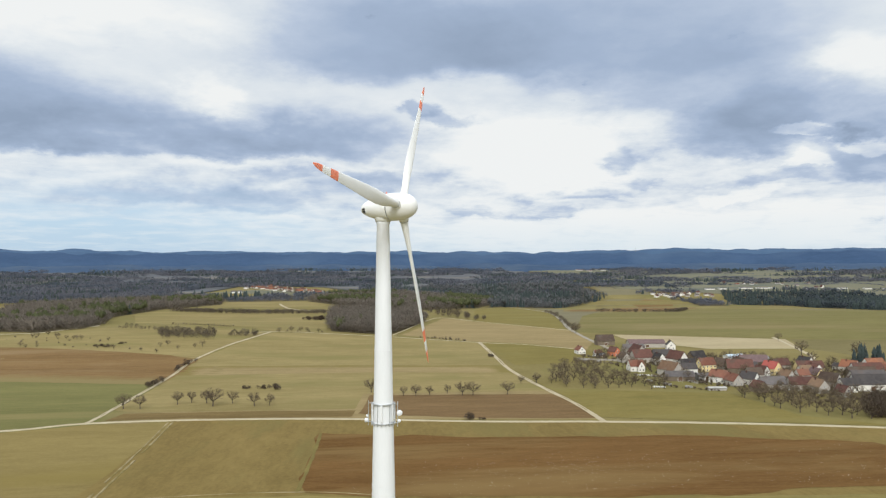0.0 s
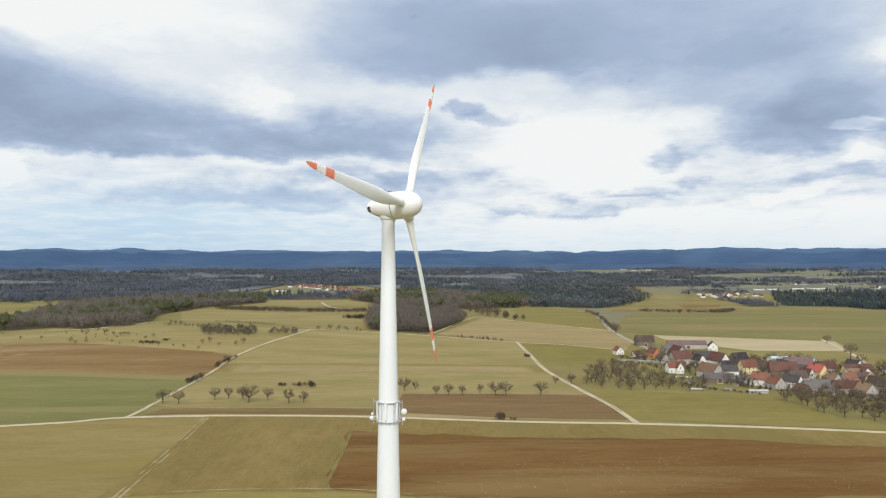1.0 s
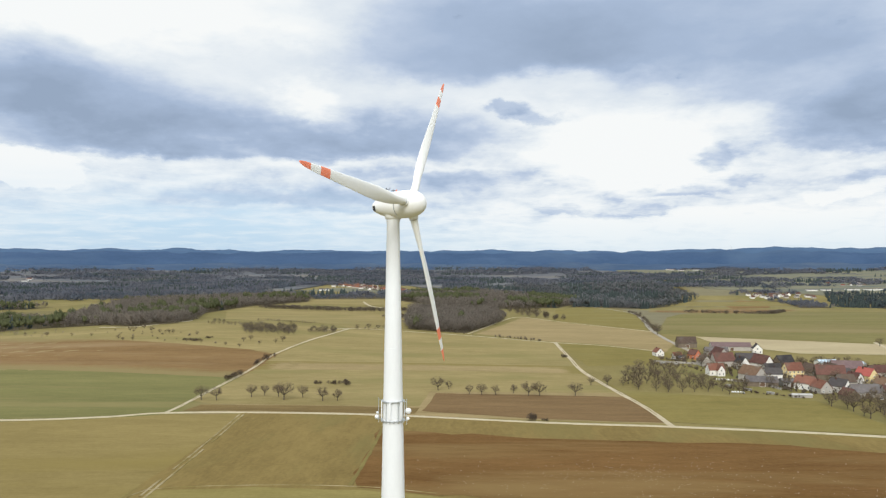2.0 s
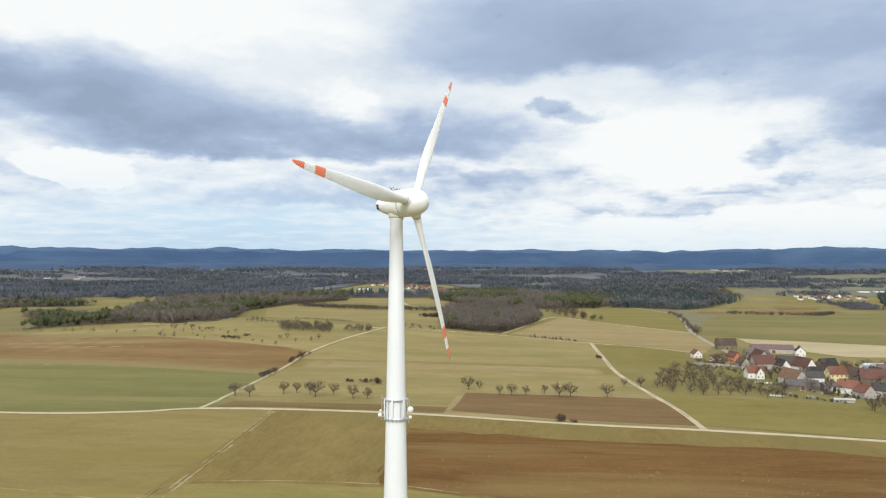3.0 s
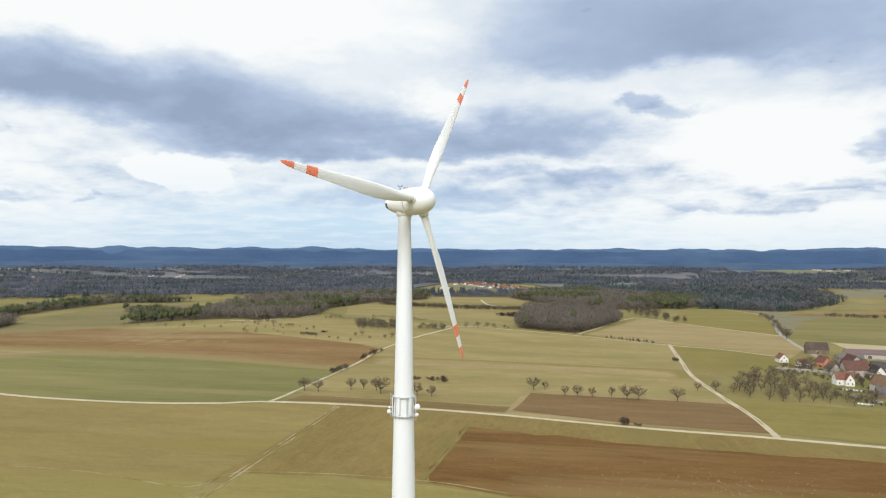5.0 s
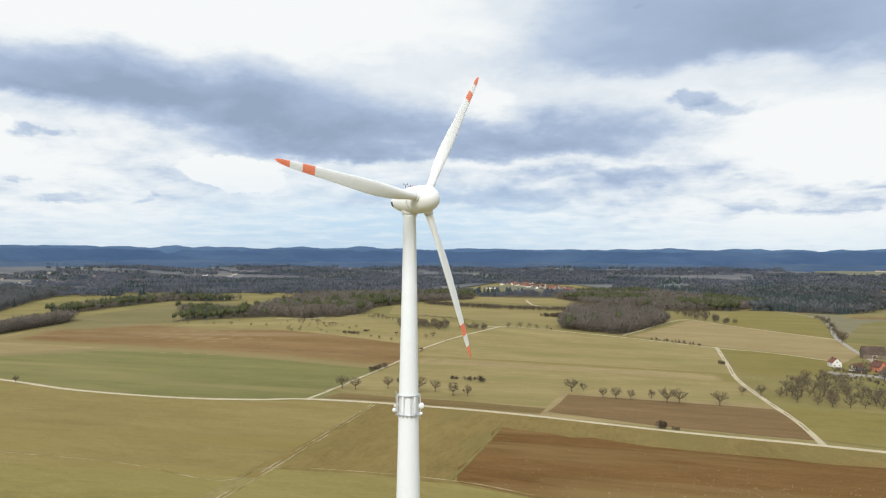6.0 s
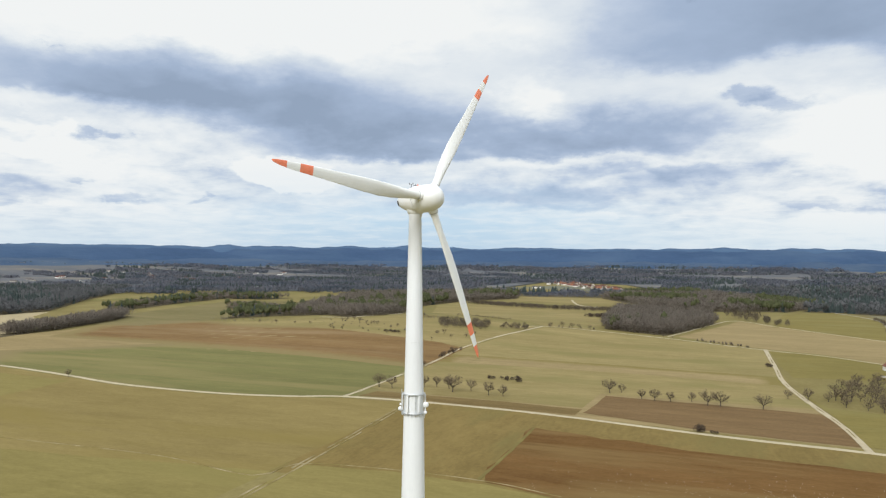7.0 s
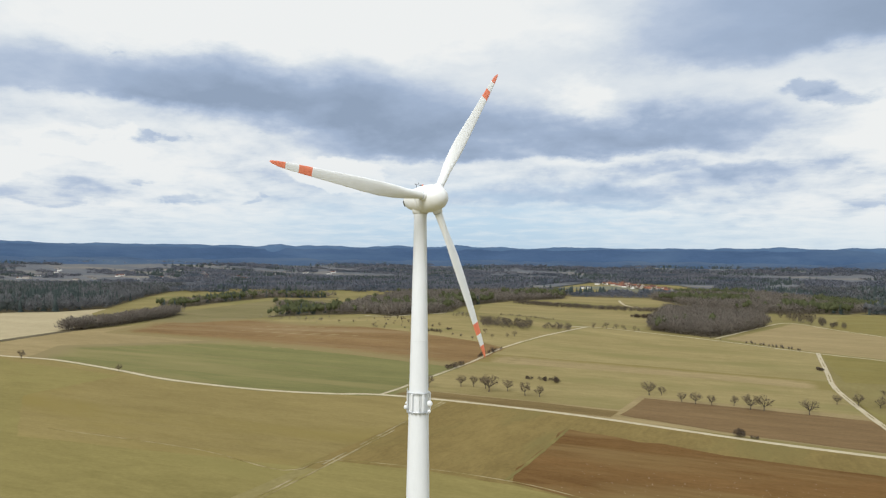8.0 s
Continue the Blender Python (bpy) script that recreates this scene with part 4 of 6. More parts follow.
# ---- houses ----
def gable_house(x, y, turn, length, width, eave, rise, wall, roof, label, category="house", windows=True, chimney=True, timber_gable=False, door=True):
    """A gabled building: ridge along its own x axis."""
    z = height(x, y)
    base = empty("house" if category == "house" else category.replace(" ", "_"), Matrix.Translation((x, y, z)) @ Matrix.Rotation(radians(turn), 4, "Z"), label, category, "village buildings")
    length, width = length * 0.92, width * 0.92
    hl, hw = length / 2, width / 2
    bm = bmesh.new()
    low = [bm.verts.new((sx * hl, sy * hw, -0.6)) for sx, sy in ((-1, -1), (1, -1), (1, 1), (-1, 1))]
    top = [bm.verts.new((sx * hl, sy * hw, eave)) for sx, sy in ((-1, -1), (1, -1), (1, 1), (-1, 1))]
    rid = [bm.verts.new((sx * hl, 0, eave + rise - 0.12)) for sx in (-1, 1)]
    bm.faces.new((low[0], low[1], top[1], top[0]))
    bm.faces.new((low[2], low[3], top[3], top[2]))
    bm.faces.new((low[1], low[2], top[2], rid[1], top[1]))
    bm.faces.new((low[3], low[0], top[0], rid[0], top[3]))
    bm.faces.new((top[0], top[1], rid[1], rid[0]))
    bm.faces.new((top[2], top[3], rid[0], rid[1]))
    bmesh.ops.recalc_face_normals(bm, faces=bm.faces)
    part("wall", bm, wall, base)
    slope = math.hypot(hw, rise)
    over = 0.45
    for sy in (-1, 1):
        ang = math.atan2(rise, hw)
        bm = bmesh.new()
        m = Matrix.Translation((0, sy * hw / 2, eave + rise / 2)) @ Matrix.Rotation(-sy * ang, 4, "X")
        box_into(bm, (0, sy * over / 2, 0.08), (length + 0.7, slope + over, 0.18), m, 0.02)
        part("roof", bm, roof, base)
    bm = bmesh.new()
    tube_into(bm, (-hl - 0.33, 0, eave + rise + 0.13), (hl + 0.33, 0, eave + rise + 0.13), 0.14, 0.14, 6)
    part("ridge", bm, roof, base)
    if chimney:
        bm = bmesh.new()
        box_into(bm, (hl * 0.3, hw * 0.25, eave + rise + 0.1), (0.6, 0.6, 1.7), bevel=0.03)
        part("chimney", bm, ROOF_WINE, base, "brick chimney")

    def opening(m, w, h, name, mat_in):
        bm = bmesh.new()
        for cx, cz, sx, sz in ((-w / 2, 0, 0.14, h + 0.14), (w / 2, 0, 0.14, h + 0.14), (0, h / 2, w, 0.14), (0, -h / 2, w, 0.14)):
            box_into(bm, (cx, -0.04, cz), (sx, 0.12, sz), m)
        ob = part(name, bm, FRAME_W, base)
        bm = bmesh.new()
        box_into(bm, (0, -0.025, 0), (w, 0.05, h), m)
        part("pane" if name == "window" else "leaf", bm, mat_in, ob)

    if windows:
        storeys = max(1, int((eave - 0.6) / 2.5))
        for sy, flip in ((-1, 0), (1, 180)):
            n = max(2, int(length / 3.2))
            for s in range(storeys):
                for k in range(n):
                    px = (k + 0.5) / n * length - hl
                    if s == 0 and k == n // 2 and door and sy == -1:
                        opening(Matrix.Translation((px, sy * hw, 1.1)) @ Matrix.Rotation(radians(flip), 4, "Z"), 1.1, 2.1, "door", DOOR_B)
                    else:
                        opening(Matrix.Translation((px, sy * hw, 1.6 + 2.7 * s)) @ Matrix.Rotation(radians(flip), 4, "Z"), 1.1, 1.35, "window", GLASS)
        for sx, ang in ((-1, -90), (1, 90)):
            for s in range(storeys + 1):
                n = 2 if s < storeys and width > 5 else 1
                gap = width * 0.26 if n == 2 else 0
                for k in range(n):
                    opening(Matrix.Translation((sx * hl, (-gap, gap)[k] if n == 2 else 0, 1.6 + 2.7 * s)) @ Matrix.Rotation(radians(ang), 4, "Z"), 1.0, 1.3, "window", GLASS)
    elif door:
        opening(Matrix.Translation((0, -hw, 1.6)), min(3.4, length * 0.3), 3.1, "door", DOOR_B)
    if timber_gable:
        for sx in (-1, 1):
            bm = bmesh.new()
            vs = [bm.verts.new((sx * (hl + 0.04), yy, zz)) for yy, zz in ((-hw * 0.98, eave + 0.05), (hw * 0.98, eave + 0.05), (0, eave + rise - 0.2))]
            bm.faces.new(vs)
            ext = bmesh.ops.extrude_face_region(bm, geom=list(bm.faces))
            bmesh.ops.translate(bm, verts=[v for v in ext["geom"] if isinstance(v, bmesh.types.BMVert)], vec=(sx * 0.05, 0, 0))
            bmesh.ops.recalc_face_normals(bm, faces=bm.faces)
            part("gable_boarding", bm, TIMBER, base, "weathered board gable")
    return base


H = gable_house
H(200, 657, 100, 10, 8, 3.6, 3.6, PLASTER, ROOF_RED, "white house with a red tiled roof at the village edge")
H(213, 643, 5, 8, 6, 2.6, 2.4, PLASTER, ROOF_RED, "low white annexe with a red roof")
H(227, 639, 118, 10, 8.5, 4.0, 4.2, PLASTER_O, ROOF_WINE, "orange plastered house with a dark red roof")
H(246, 724, 0, 20, 12, 4.6, 6.0, TIMBER, ROOF_BROWN, "large barn with a steep brown roof", "barn", False, False)
H(282, 702, -6, 40, 15, 4.2, 3.4, PLASTER_G, ROOF_MAUVE, "long low shed with a faded mauve roof", "shed", False, False)
H(255, 664, -6, 22, 10, 4.0, 3.4, PLASTER_G, ROOF_GREY, "grey roofed machine shed", "shed", False, False)
H(299, 680, 75, 11, 9, 4.6, 4.2, PLASTER, ROOF_DARK, "white house with a dark roof")
H(235, 592, 10, 19, 11, 5.0, 6.4, PLASTER_G, ROOF_WINE, "large farm building with a wine-red roof", "barn", False, False)
H(242, 618, 95, 18, 13, 5.5, 7.0, PLASTER_G, ROOF_WINE, "steep gabled barn with an old wine-red roof", "barn", False, False)
H(214, 549, 4, 13, 9, 4.2, 4.4, PLASTER, ROOF_RED, "white house with a red roof and front gable")
H(216, 545, 94, 7, 6, 4.2, 4.0, PLASTER, ROOF_RED, "white front gable with a red roof", chimney=False)
H(246, 580, 100, 11, 8, 5.0, 4.6, PLASTER, ROOF_DARK, "white gabled house with a dark roof")
H(262, 580, 112, 17, 11, 4.8, 6.5, PLASTER, ROOF_WINE, "big farmhouse with a wine-red roof and white gable")
H(283, 588, 20, 16, 9, 4.5, 5.5, TIMBER, ROOF_DARK, "dark roofed barn in the farmyard", "barn", False, False)
H(232, 524, 112, 18, 12, 4.6, 6.0, PLASTER_G, ROOF_TAN, "barn with a weathered tan roof and grey gable", "barn", False, False)
H(247, 526, 0, 13, 8, 4.8, 4.2, PLASTER, ROOF_DARK, "white house with a dark roof")
H(268, 540, 8, 14, 9.5, 5.6, 5.0, PLASTER_Y, ROOF_RED, "yellow plastered house with a red roof")
H(229, 502, -12, 22, 11, 3.4, 3.2, TIMBER, ROOF_GREY, "low grey roofed shed", "shed", False, False)
H(248, 500, 0, 14, 9, 3.8, 1.4, CONCRETE, ROOF_GREY, "flat grey concrete outbuilding", "shed", False, False)
H(254, 490, 128, 13, 10, 4.4, 4.6, PLASTER, ROOF_RED, "white gabled house with a red roof")
H(258, 478, 100, 12, 9, 3.6, 4.6, PLASTER_G, ROOF_RED, "house with a faded red roof")
H(271, 480, 122, 12, 9, 4.2, 4.6, PLASTER, ROOF_DARK, "white gabled house with a dark roof")
H(289, 528, -14, 21, 11, 4.6, 6.2, TIMBER, ROOF_WINE, "large barn with a wine-red roof", "barn", False, False)
H(316, 556, -14, 23, 11, 5.0, 5.2, TIMBER, ROOF_MAUVE, "large barn with a faded mauve roof", "barn", False, False)
H(282, 540, 100, 16, 11, 4.6, 5.4, PLASTER_G, ROOF_BROWN, "grey walled barn with a brown roof", "barn", False, False)
H(322, 598, 8, 17, 10, 3.4, 1.8, PLASTER, ROOF_BLUE, "white hall with a pale blue sheet roof", "shed", False, False)
H(341, 590, 8, 15, 9, 3.2, 1.6, PLASTER, ROOF_BLUE, "white hall with a pale blue sheet roof", "shed", False, False)
H(312, 522, 112, 13, 10, 4.8, 5.0, PLASTER_Y, ROOF_BRIGHT, "cream house with a bright red roof")
H(296, 508, 112, 10, 8, 4.4, 4.4, PLASTER, ROOF_WINE, "white gabled house with a dark red roof")
H(306, 492, 105, 10, 8, 3.8, 4.2, PLASTER_G, ROOF_TAN, "house with an orange-brown roof")
H(277, 462, 2, 19, 9, 3.6, 4.6, PLASTER_G, ROOF_GREY, "long barn with a dark grey roof", "barn", False, False)
H(345, 526, -6, 22, 10, 4.2, 4.8, PLASTER_Y, ROOF_WINE, "long farm building with a wine-red roof", "barn", False, False)
H(317, 491, 4, 10, 8, 4.4, 3.8, PLASTER, ROOF_RED, "white house with a red-brown roof")
H(328, 491, 100, 10, 9, 4.4, 4.6, PLASTER_Y, ROOF_MAUVE, "cream gabled house with a faded roof")
H(319, 462, 115, 14, 10, 4.6, 5.6, PLASTER_G, ROOF_BROWN, "grey farmhouse with a brown roof", chimney=False)
H(338, 450, -4, 25, 12, 4.6, 6.0, PLASTER, ROOF_DARK, "great white gabled barn with a dark slate roof", "barn", False, False)
H(320, 446, 6, 12, 9, 4.6, 4.4, PLASTER, ROOF_DARK, "white gabled house with a dark roof")
H(378, 506, -4, 25, 11, 4.6, 5.2, PLASTER, ROOF_WINE, "long dark roofed farm building", "barn", False, False)
H(352, 470, -4, 26, 11, 4.6, 5.4, PLASTER_G, ROOF_GREY, "long farm building with a grey roof", "barn", False, False)
H(376, 522, 118, 13, 10, 4.6, 5.0, PLASTER, ROOF_ORANGE, "white gabled house with an orange roof")
H(404, 533, 0, 16, 10, 4.6, 4.6, PLASTER, ROOF_ORANGE, "house with an orange tiled roof")
H(374, 534, 108, 6, 5, 3.2, 2.6, PLASTER, ROOF_DARK, "small white gabled outbuilding", "shed", True, False)
H(295, 457, -4, 20, 9, 4.0, 4.6, PLASTER_G, ROOF_WINE, "farm building with a wine-red roof", "barn", False, False)
H(300, 446, 96, 12, 9, 4.2, 4.6, PLASTER_G, ROOF_TAN, "grey house with a tan gable roof")
H(222, 598, 96, 12, 9, 4.0, 4.4, PLASTER_G, ROOF_BROWN, "grey walled barn with a brown roof", "barn", False, False)
H(262, 612, -8, 18, 10, 4.0, 4.6, TIMBER, ROOF_DARK, "dark roofed barn behind the farmhouse", "barn", False, False)
H(300, 548, 108, 12, 9, 4.6, 4.8, PLASTER, ROOF_BROWN, "white gabled house with a brown roof")
H(330, 540, 4, 14, 9, 4.4, 4.6, PLASTER_G, ROOF_WINE, "house with a wine-red roof")
H(356, 548, 108, 12, 9, 4.4, 4.8, PLASTER, ROOF_DARK, "white gabled house with a dark roof")
H(258, 552, 6, 14, 9, 4.0, 4.4, PLASTER_G, ROOF_DARK, "dark roofed outbuilding in the village", "barn", False, False)
H(284, 498, 6, 13, 9, 4.2, 4.6, PLASTER_G, ROOF_BROWN, "brown roofed outbuilding in the village", "barn", False, False)
H(262, 452, 100, 10, 8, 3.4, 4.0, TIMBER, ROOF_WINE, "small barn with a wine-red roof", "barn", False, False)
H(340, 512, 96, 12, 9, 4.4, 4.6, PLASTER, ROOF_WINE, "white gabled house with a dark red roof")
H(362, 490, -4, 22, 10, 4.4, 5.0, TIMBER, ROOF_BROWN, "brown roofed barn between the farms", "barn", False, False)
H(212, 628, 10, 7, 5, 2.4, 1.6, TIMBER, ROOF_DARK, "small dark garden shed", "shed", False, False)
H(366, 462, 100, 12, 9, 4.2, 4.6, PLASTER, ROOF_BROWN, "white gabled house with a brown roof")
H(392, 506, 96, 12, 9, 4.2, 4.6, PLASTER_G, ROOF_RED, "grey house with a red roof")
H(300, 530, 8, 10, 8, 4.2, 4.0, PLASTER, ROOF_DARK, "white house with a dark roof")
H(330, 508, 6, 11, 8, 4.2, 4.2, PLASTER, ROOF_TAN, "white house with a tan roof")
H(352, 434, 4, 14, 9, 4.2, 4.8, TIMBER, ROOF_DARK, "dark timber barn beside the orchard", "barn", False, False)
H(306, 430, 98, 9, 7, 3.4, 3.8, PLASTER_G, ROOF_WINE, "small grey house with a dark red roof")
H(237, 460, -4, 13, 3.2, 1.7, 0.6, PLASTER_G, CONCRETE, "low pale roofed open shelter", "shed", False, False, door=False)


# ---- trees ----
def prism_rows(a, b, ra, rb, verts, faces, sides=4):
    way = (b - a).normalized()
    u = way.orthogonal().normalized()
    v = way.cross(u)
    n = len(verts)
    for p, r in ((a, ra), (b, rb)):
        for k in range(sides):
            t = 2 * math.pi * k / sides
            verts.append(p + (u * math.cos(t) + v * math.sin(t)) * r)
    for k in range(sides):
        j = (k + 1) % sides
        faces.append((n + k, n + j, n + sides + j, n + sides + k))


def bare_tree(rng, tall, spread, limbs=9, subs=5, twigs=10, name="tree"):
    """A bare tree: short trunk, limbs fanned into a dome, side branches and a haze of thin twigs."""
    base = new(name)
    base.empty_display_size = 0.5
    wv, wf, tv, tf, sv, sf = [], [], [], [], [], []
    fork = tall * rng.uniform(0.20, 0.28)
    lean = Vector((rng.uniform(-0.1, 0.1), rng.uniform(-0.1, 0.1), 1))
    head = lean * fork
    r0 = 0.026 * tall
    prism_rows(Vector((0, 0, -0.4)), head * 0.45, r0 * 1.3, r0 * 0.95, wv, wf, 7)
    prism_rows(head * 0.45, head * 1.03, r0 * 0.95, r0 * 0.75, wv, wf, 7)
    heart = Vector((head.x, head.y, tall * 0.56))
    rx, rz = 0.48 * tall * (0.55 + 0.45 * spread), 0.42 * tall

    shift = rng.uniform(0, 50)

    def rim(way):
        """Where a way out of the crown's heart meets its uneven dome."""
        k = 0.86 + 0.26 * noise.noise(way * 1.7 + Vector((tall, spread * 9, shift)))
        return heart + Vector((way.x * rx, way.y * rx, way.z * rz)) * k

    for k in range(limbs):
        t = 6.283 * (k * 0.618 + rng.uniform(-0.08, 0.08))
        up = -0.28 + 1.24 * (k + 0.5) / limbs
        way = Vector((math.cos(t) * math.sqrt(1 - up * up), math.sin(t) * math.sqrt(1 - up * up), up))
        end = head.lerp(rim(way), 0.84)
        mid = head.lerp(end, 0.5) + Vector((rng.gauss(0, 0.03), rng.gauss(0, 0.03), rng.uniform(-0.05, 0.04))) * tall
        r = r0 * rng.uniform(0.36, 0.5)
        prism_rows(head * 0.97, mid, r, r * 0.7, wv, wf, 5)
        prism_rows(mid, end, r * 0.7, r * 0.3, wv, wf, 4)
        for i in range(subs):
            f = 0.25 + 0.75 * (i + rng.random()) / subs
            p = head.lerp(mid, f * 2) if f < 0.5 else mid.lerp(end, f * 2 - 1)
            out = (way + Vector((rng.gauss(0, 0.55), rng.gauss(0, 0.55), rng.gauss(0.05, 0.45)))).normalized()
            q = p.lerp(rim(out), rng.uniform(0.72, 0.98))
            prism_rows(p, q, max(0.035, r * 0.38), 0.02, tv, tf, 3)
            for _ in range(twigs):
                g = rng.uniform(0.2, 1.0)
                c = p.lerp(q, g)
                d = ((q - p).normalized() * 0.7 + Vector((rng.gauss(0, 0.6), rng.gauss(0, 0.6), rng.gauss(0.35, 0.5)))).normalized() * tall * rng.uniform(0.07, 0.15)
                side = d.cross(Vector((rng.gauss(0, 1), rng.gauss(0, 1), rng.gauss(0, 1)))).normalized() * rng.uniform(0.045, 0.085)
                n = len(sv)
                sv.extend((c - side, c + side, c + d))
                sf.append((n, n + 1, n + 2))
    mesh_from("trunk", wv, wf, BARK, base)
    tagged(mesh_from("branchwork", tv, tf, BARK, base), kind="stuff")
    tagged(mesh_from("crown", sv, sf, TWIGS, base), kind="stuff")
    return base


RNG = random.Random(11)
FRUIT = [bare_tree(RNG, 10.0, s, 10, 6, 11) for s in (1.0, 1.3, 0.85, 1.15, 0.75)]
FRUIT += [bare_tree(RNG, 10.0, s, 9, 5, 9) for s in (0.9, 1.15, 0.8, 1.0)]
USED = [False] * len(FRUIT)


def plant(x, y, tall, kind=None, label="bare fruit tree on the dry meadow", group="fruit trees", wide=1.0):
    k = RNG.randrange(5, len(FRUIT)) if kind is None else kind
    s = tall / 10.0
    m = Matrix.Translation((x, y, height(x, y))) @ Matrix.Rotation(RNG.uniform(0, 6.28), 4, "Z")
    if USED[k]:
        ob = copy_thing(FRUIT[k], m)
    else:
        ob, USED[k] = FRUIT[k], True
        ob.matrix_basis = m
    ob.scale = (s * wide, s * wide, s)
    return tagged(ob, label, "tree", group)


ROW_WEST = [(-141.5, 439, 11, 0), (-131.5, 438, 10, 2), (-113, 449, 9.5, 2), (-106, 454, 8.5, 4), (-96, 451, 10, 0), (-90, 441, 13.5, 1), (-80, 449, 9, 3), (-65, 439, 10.5, 2), (-56, 440, 8.5, 4)]
ROW_EAST = [(5, 477, 11, 1), (12, 481, 7, 4), (26, 463, 7.5, 4), (34, 461, 9, 0), (43, 462, 7.5, 2), (55, 468, 7, 4), (64, 459, 11, 1), (71, 459, 10.5, 3), (94, 460, 10.5, 1), (111, 500, 7, 0), (122, 499, 9, 2)]
for x, y, tall, kind in ROW_WEST + ROW_EAST:
    plant(x, y, tall * 0.95, kind, wide=1.12, label="bare dark fruit tree in a row along the field", group="row of fruit trees")
for x, y, tall in ((-485, 397, 9), (-362, 388, 6.5)):
    plant(x, y, tall, 2, "small bare tree beside the gravel track", "track trees")
for x, y, tall in ((251, 849, 15), (401, 624, 15), (446, 737, 10), (434, 592, 17), (375, 568, 12)):
    plant(x, y, tall, 3, "solitary bare tree behind the village", "solitary trees")


VILLAGE = [(206, 640), (250, 660), (330, 615), (410, 545), (390, 450), (340, 425), (285, 440), (238, 476), (222, 530), (212, 600)]


def inside(x, y, poly):
    hit = False
    for (xa, ya), (xb, yb) in zip(poly, poly[1:] + poly[:1]):
        if (ya > y) != (yb > y) and x < (xb - xa) * (y - ya) / (yb - ya) + xa:
            hit = not hit
    return hit


def scatter(poly, gap, rng, jitter=0.42):
    xs, ys = [p[0] for p in poly], [p[1] for p in poly]
    out = []
    y = min(ys)
    while y < max(ys):
        x = min(xs)
        while x < max(xs):
            px, py = x + rng.uniform(-jitter, jitter) * gap, y + rng.uniform(-jitter, jitter) * gap
            if inside(px, py, poly):
                out.append((px, py))
            x += gap
        y += gap
    return out


for x, y in scatter([(130, 484), (153, 472), (170, 476), (176, 520), (190, 545), (195, 564), (178, 588), (150, 566), (136, 520)], 10.0, RNG):
    plant(x, y, RNG.uniform(6.0, 9.5), None, "bare old fruit tree in the village orchard", "village orchard", 1.3)
for x, y in scatter([(174, 474), (206, 466), (219, 490), (213, 502), (196, 528), (180, 520)], 10.5, RNG):
    plant(x, y, RNG.uniform(6.0, 9.5), None, "bare old fruit tree in the village orchard", "village orchard", 1.3)
for x, y in scatter([(240, 439), (242, 404), (242, 380), (259, 377), (273, 362), (300, 385), (312, 403), (302, 425), (274, 432), (263, 446)], 9.5, RNG):
    plant(x, y, RNG.uniform(6.5, 11.5), None, "bare tree in the orchard below the farms", "lower orchard", 1.2)
for x, y in ((262, 560), (224, 606), (275, 604), (255, 508), (300, 470), (310, 478), (284, 470), (335, 505), (352, 500), (290, 444), (318, 432), (338, 430), (356, 446), (206, 625), (190, 612), (222, 570), (238, 560), (250, 600), (288, 610), (304, 600)):
    plant(x, y, RNG.uniform(6, 10), None, "bare garden tree between the houses", "garden trees")
for x, y in scatter(VILLAGE, 13.0, RNG, 0.5):
    plant(x, y, RNG.uniform(5.5, 10.5), None, "bare garden tree between the houses", "garden trees")
for x, y, tall in ((-201, 701, 6), (-196, 708, 7), (-167, 696, 6), (-162, 704, 8), (-181, 689, 5), (-195, 670, 5), (-212, 680, 4), (-308, 748, 6), (-301, 747, 5), (-297, 746, 6), (-292, 745, 6), (-323, 759, 8), (-342, 783, 7), (-336, 714, 6), (-327, 705, 5), (-317, 706, 5), (-351, 769, 7), (-349, 776, 6), (-105, 818, 8), (-93, 829, 9), (-83, 837, 8), (-76, 840, 7), (-62, 837, 7),
                   (-380, 742, 5), (-405, 748, 5), (-440, 760, 6), (-470, 768, 5), (-262, 735, 5), (-240, 690, 5)):
    plant(x, y, tall, None, "young bare tree scattered over the meadow", "meadow trees")


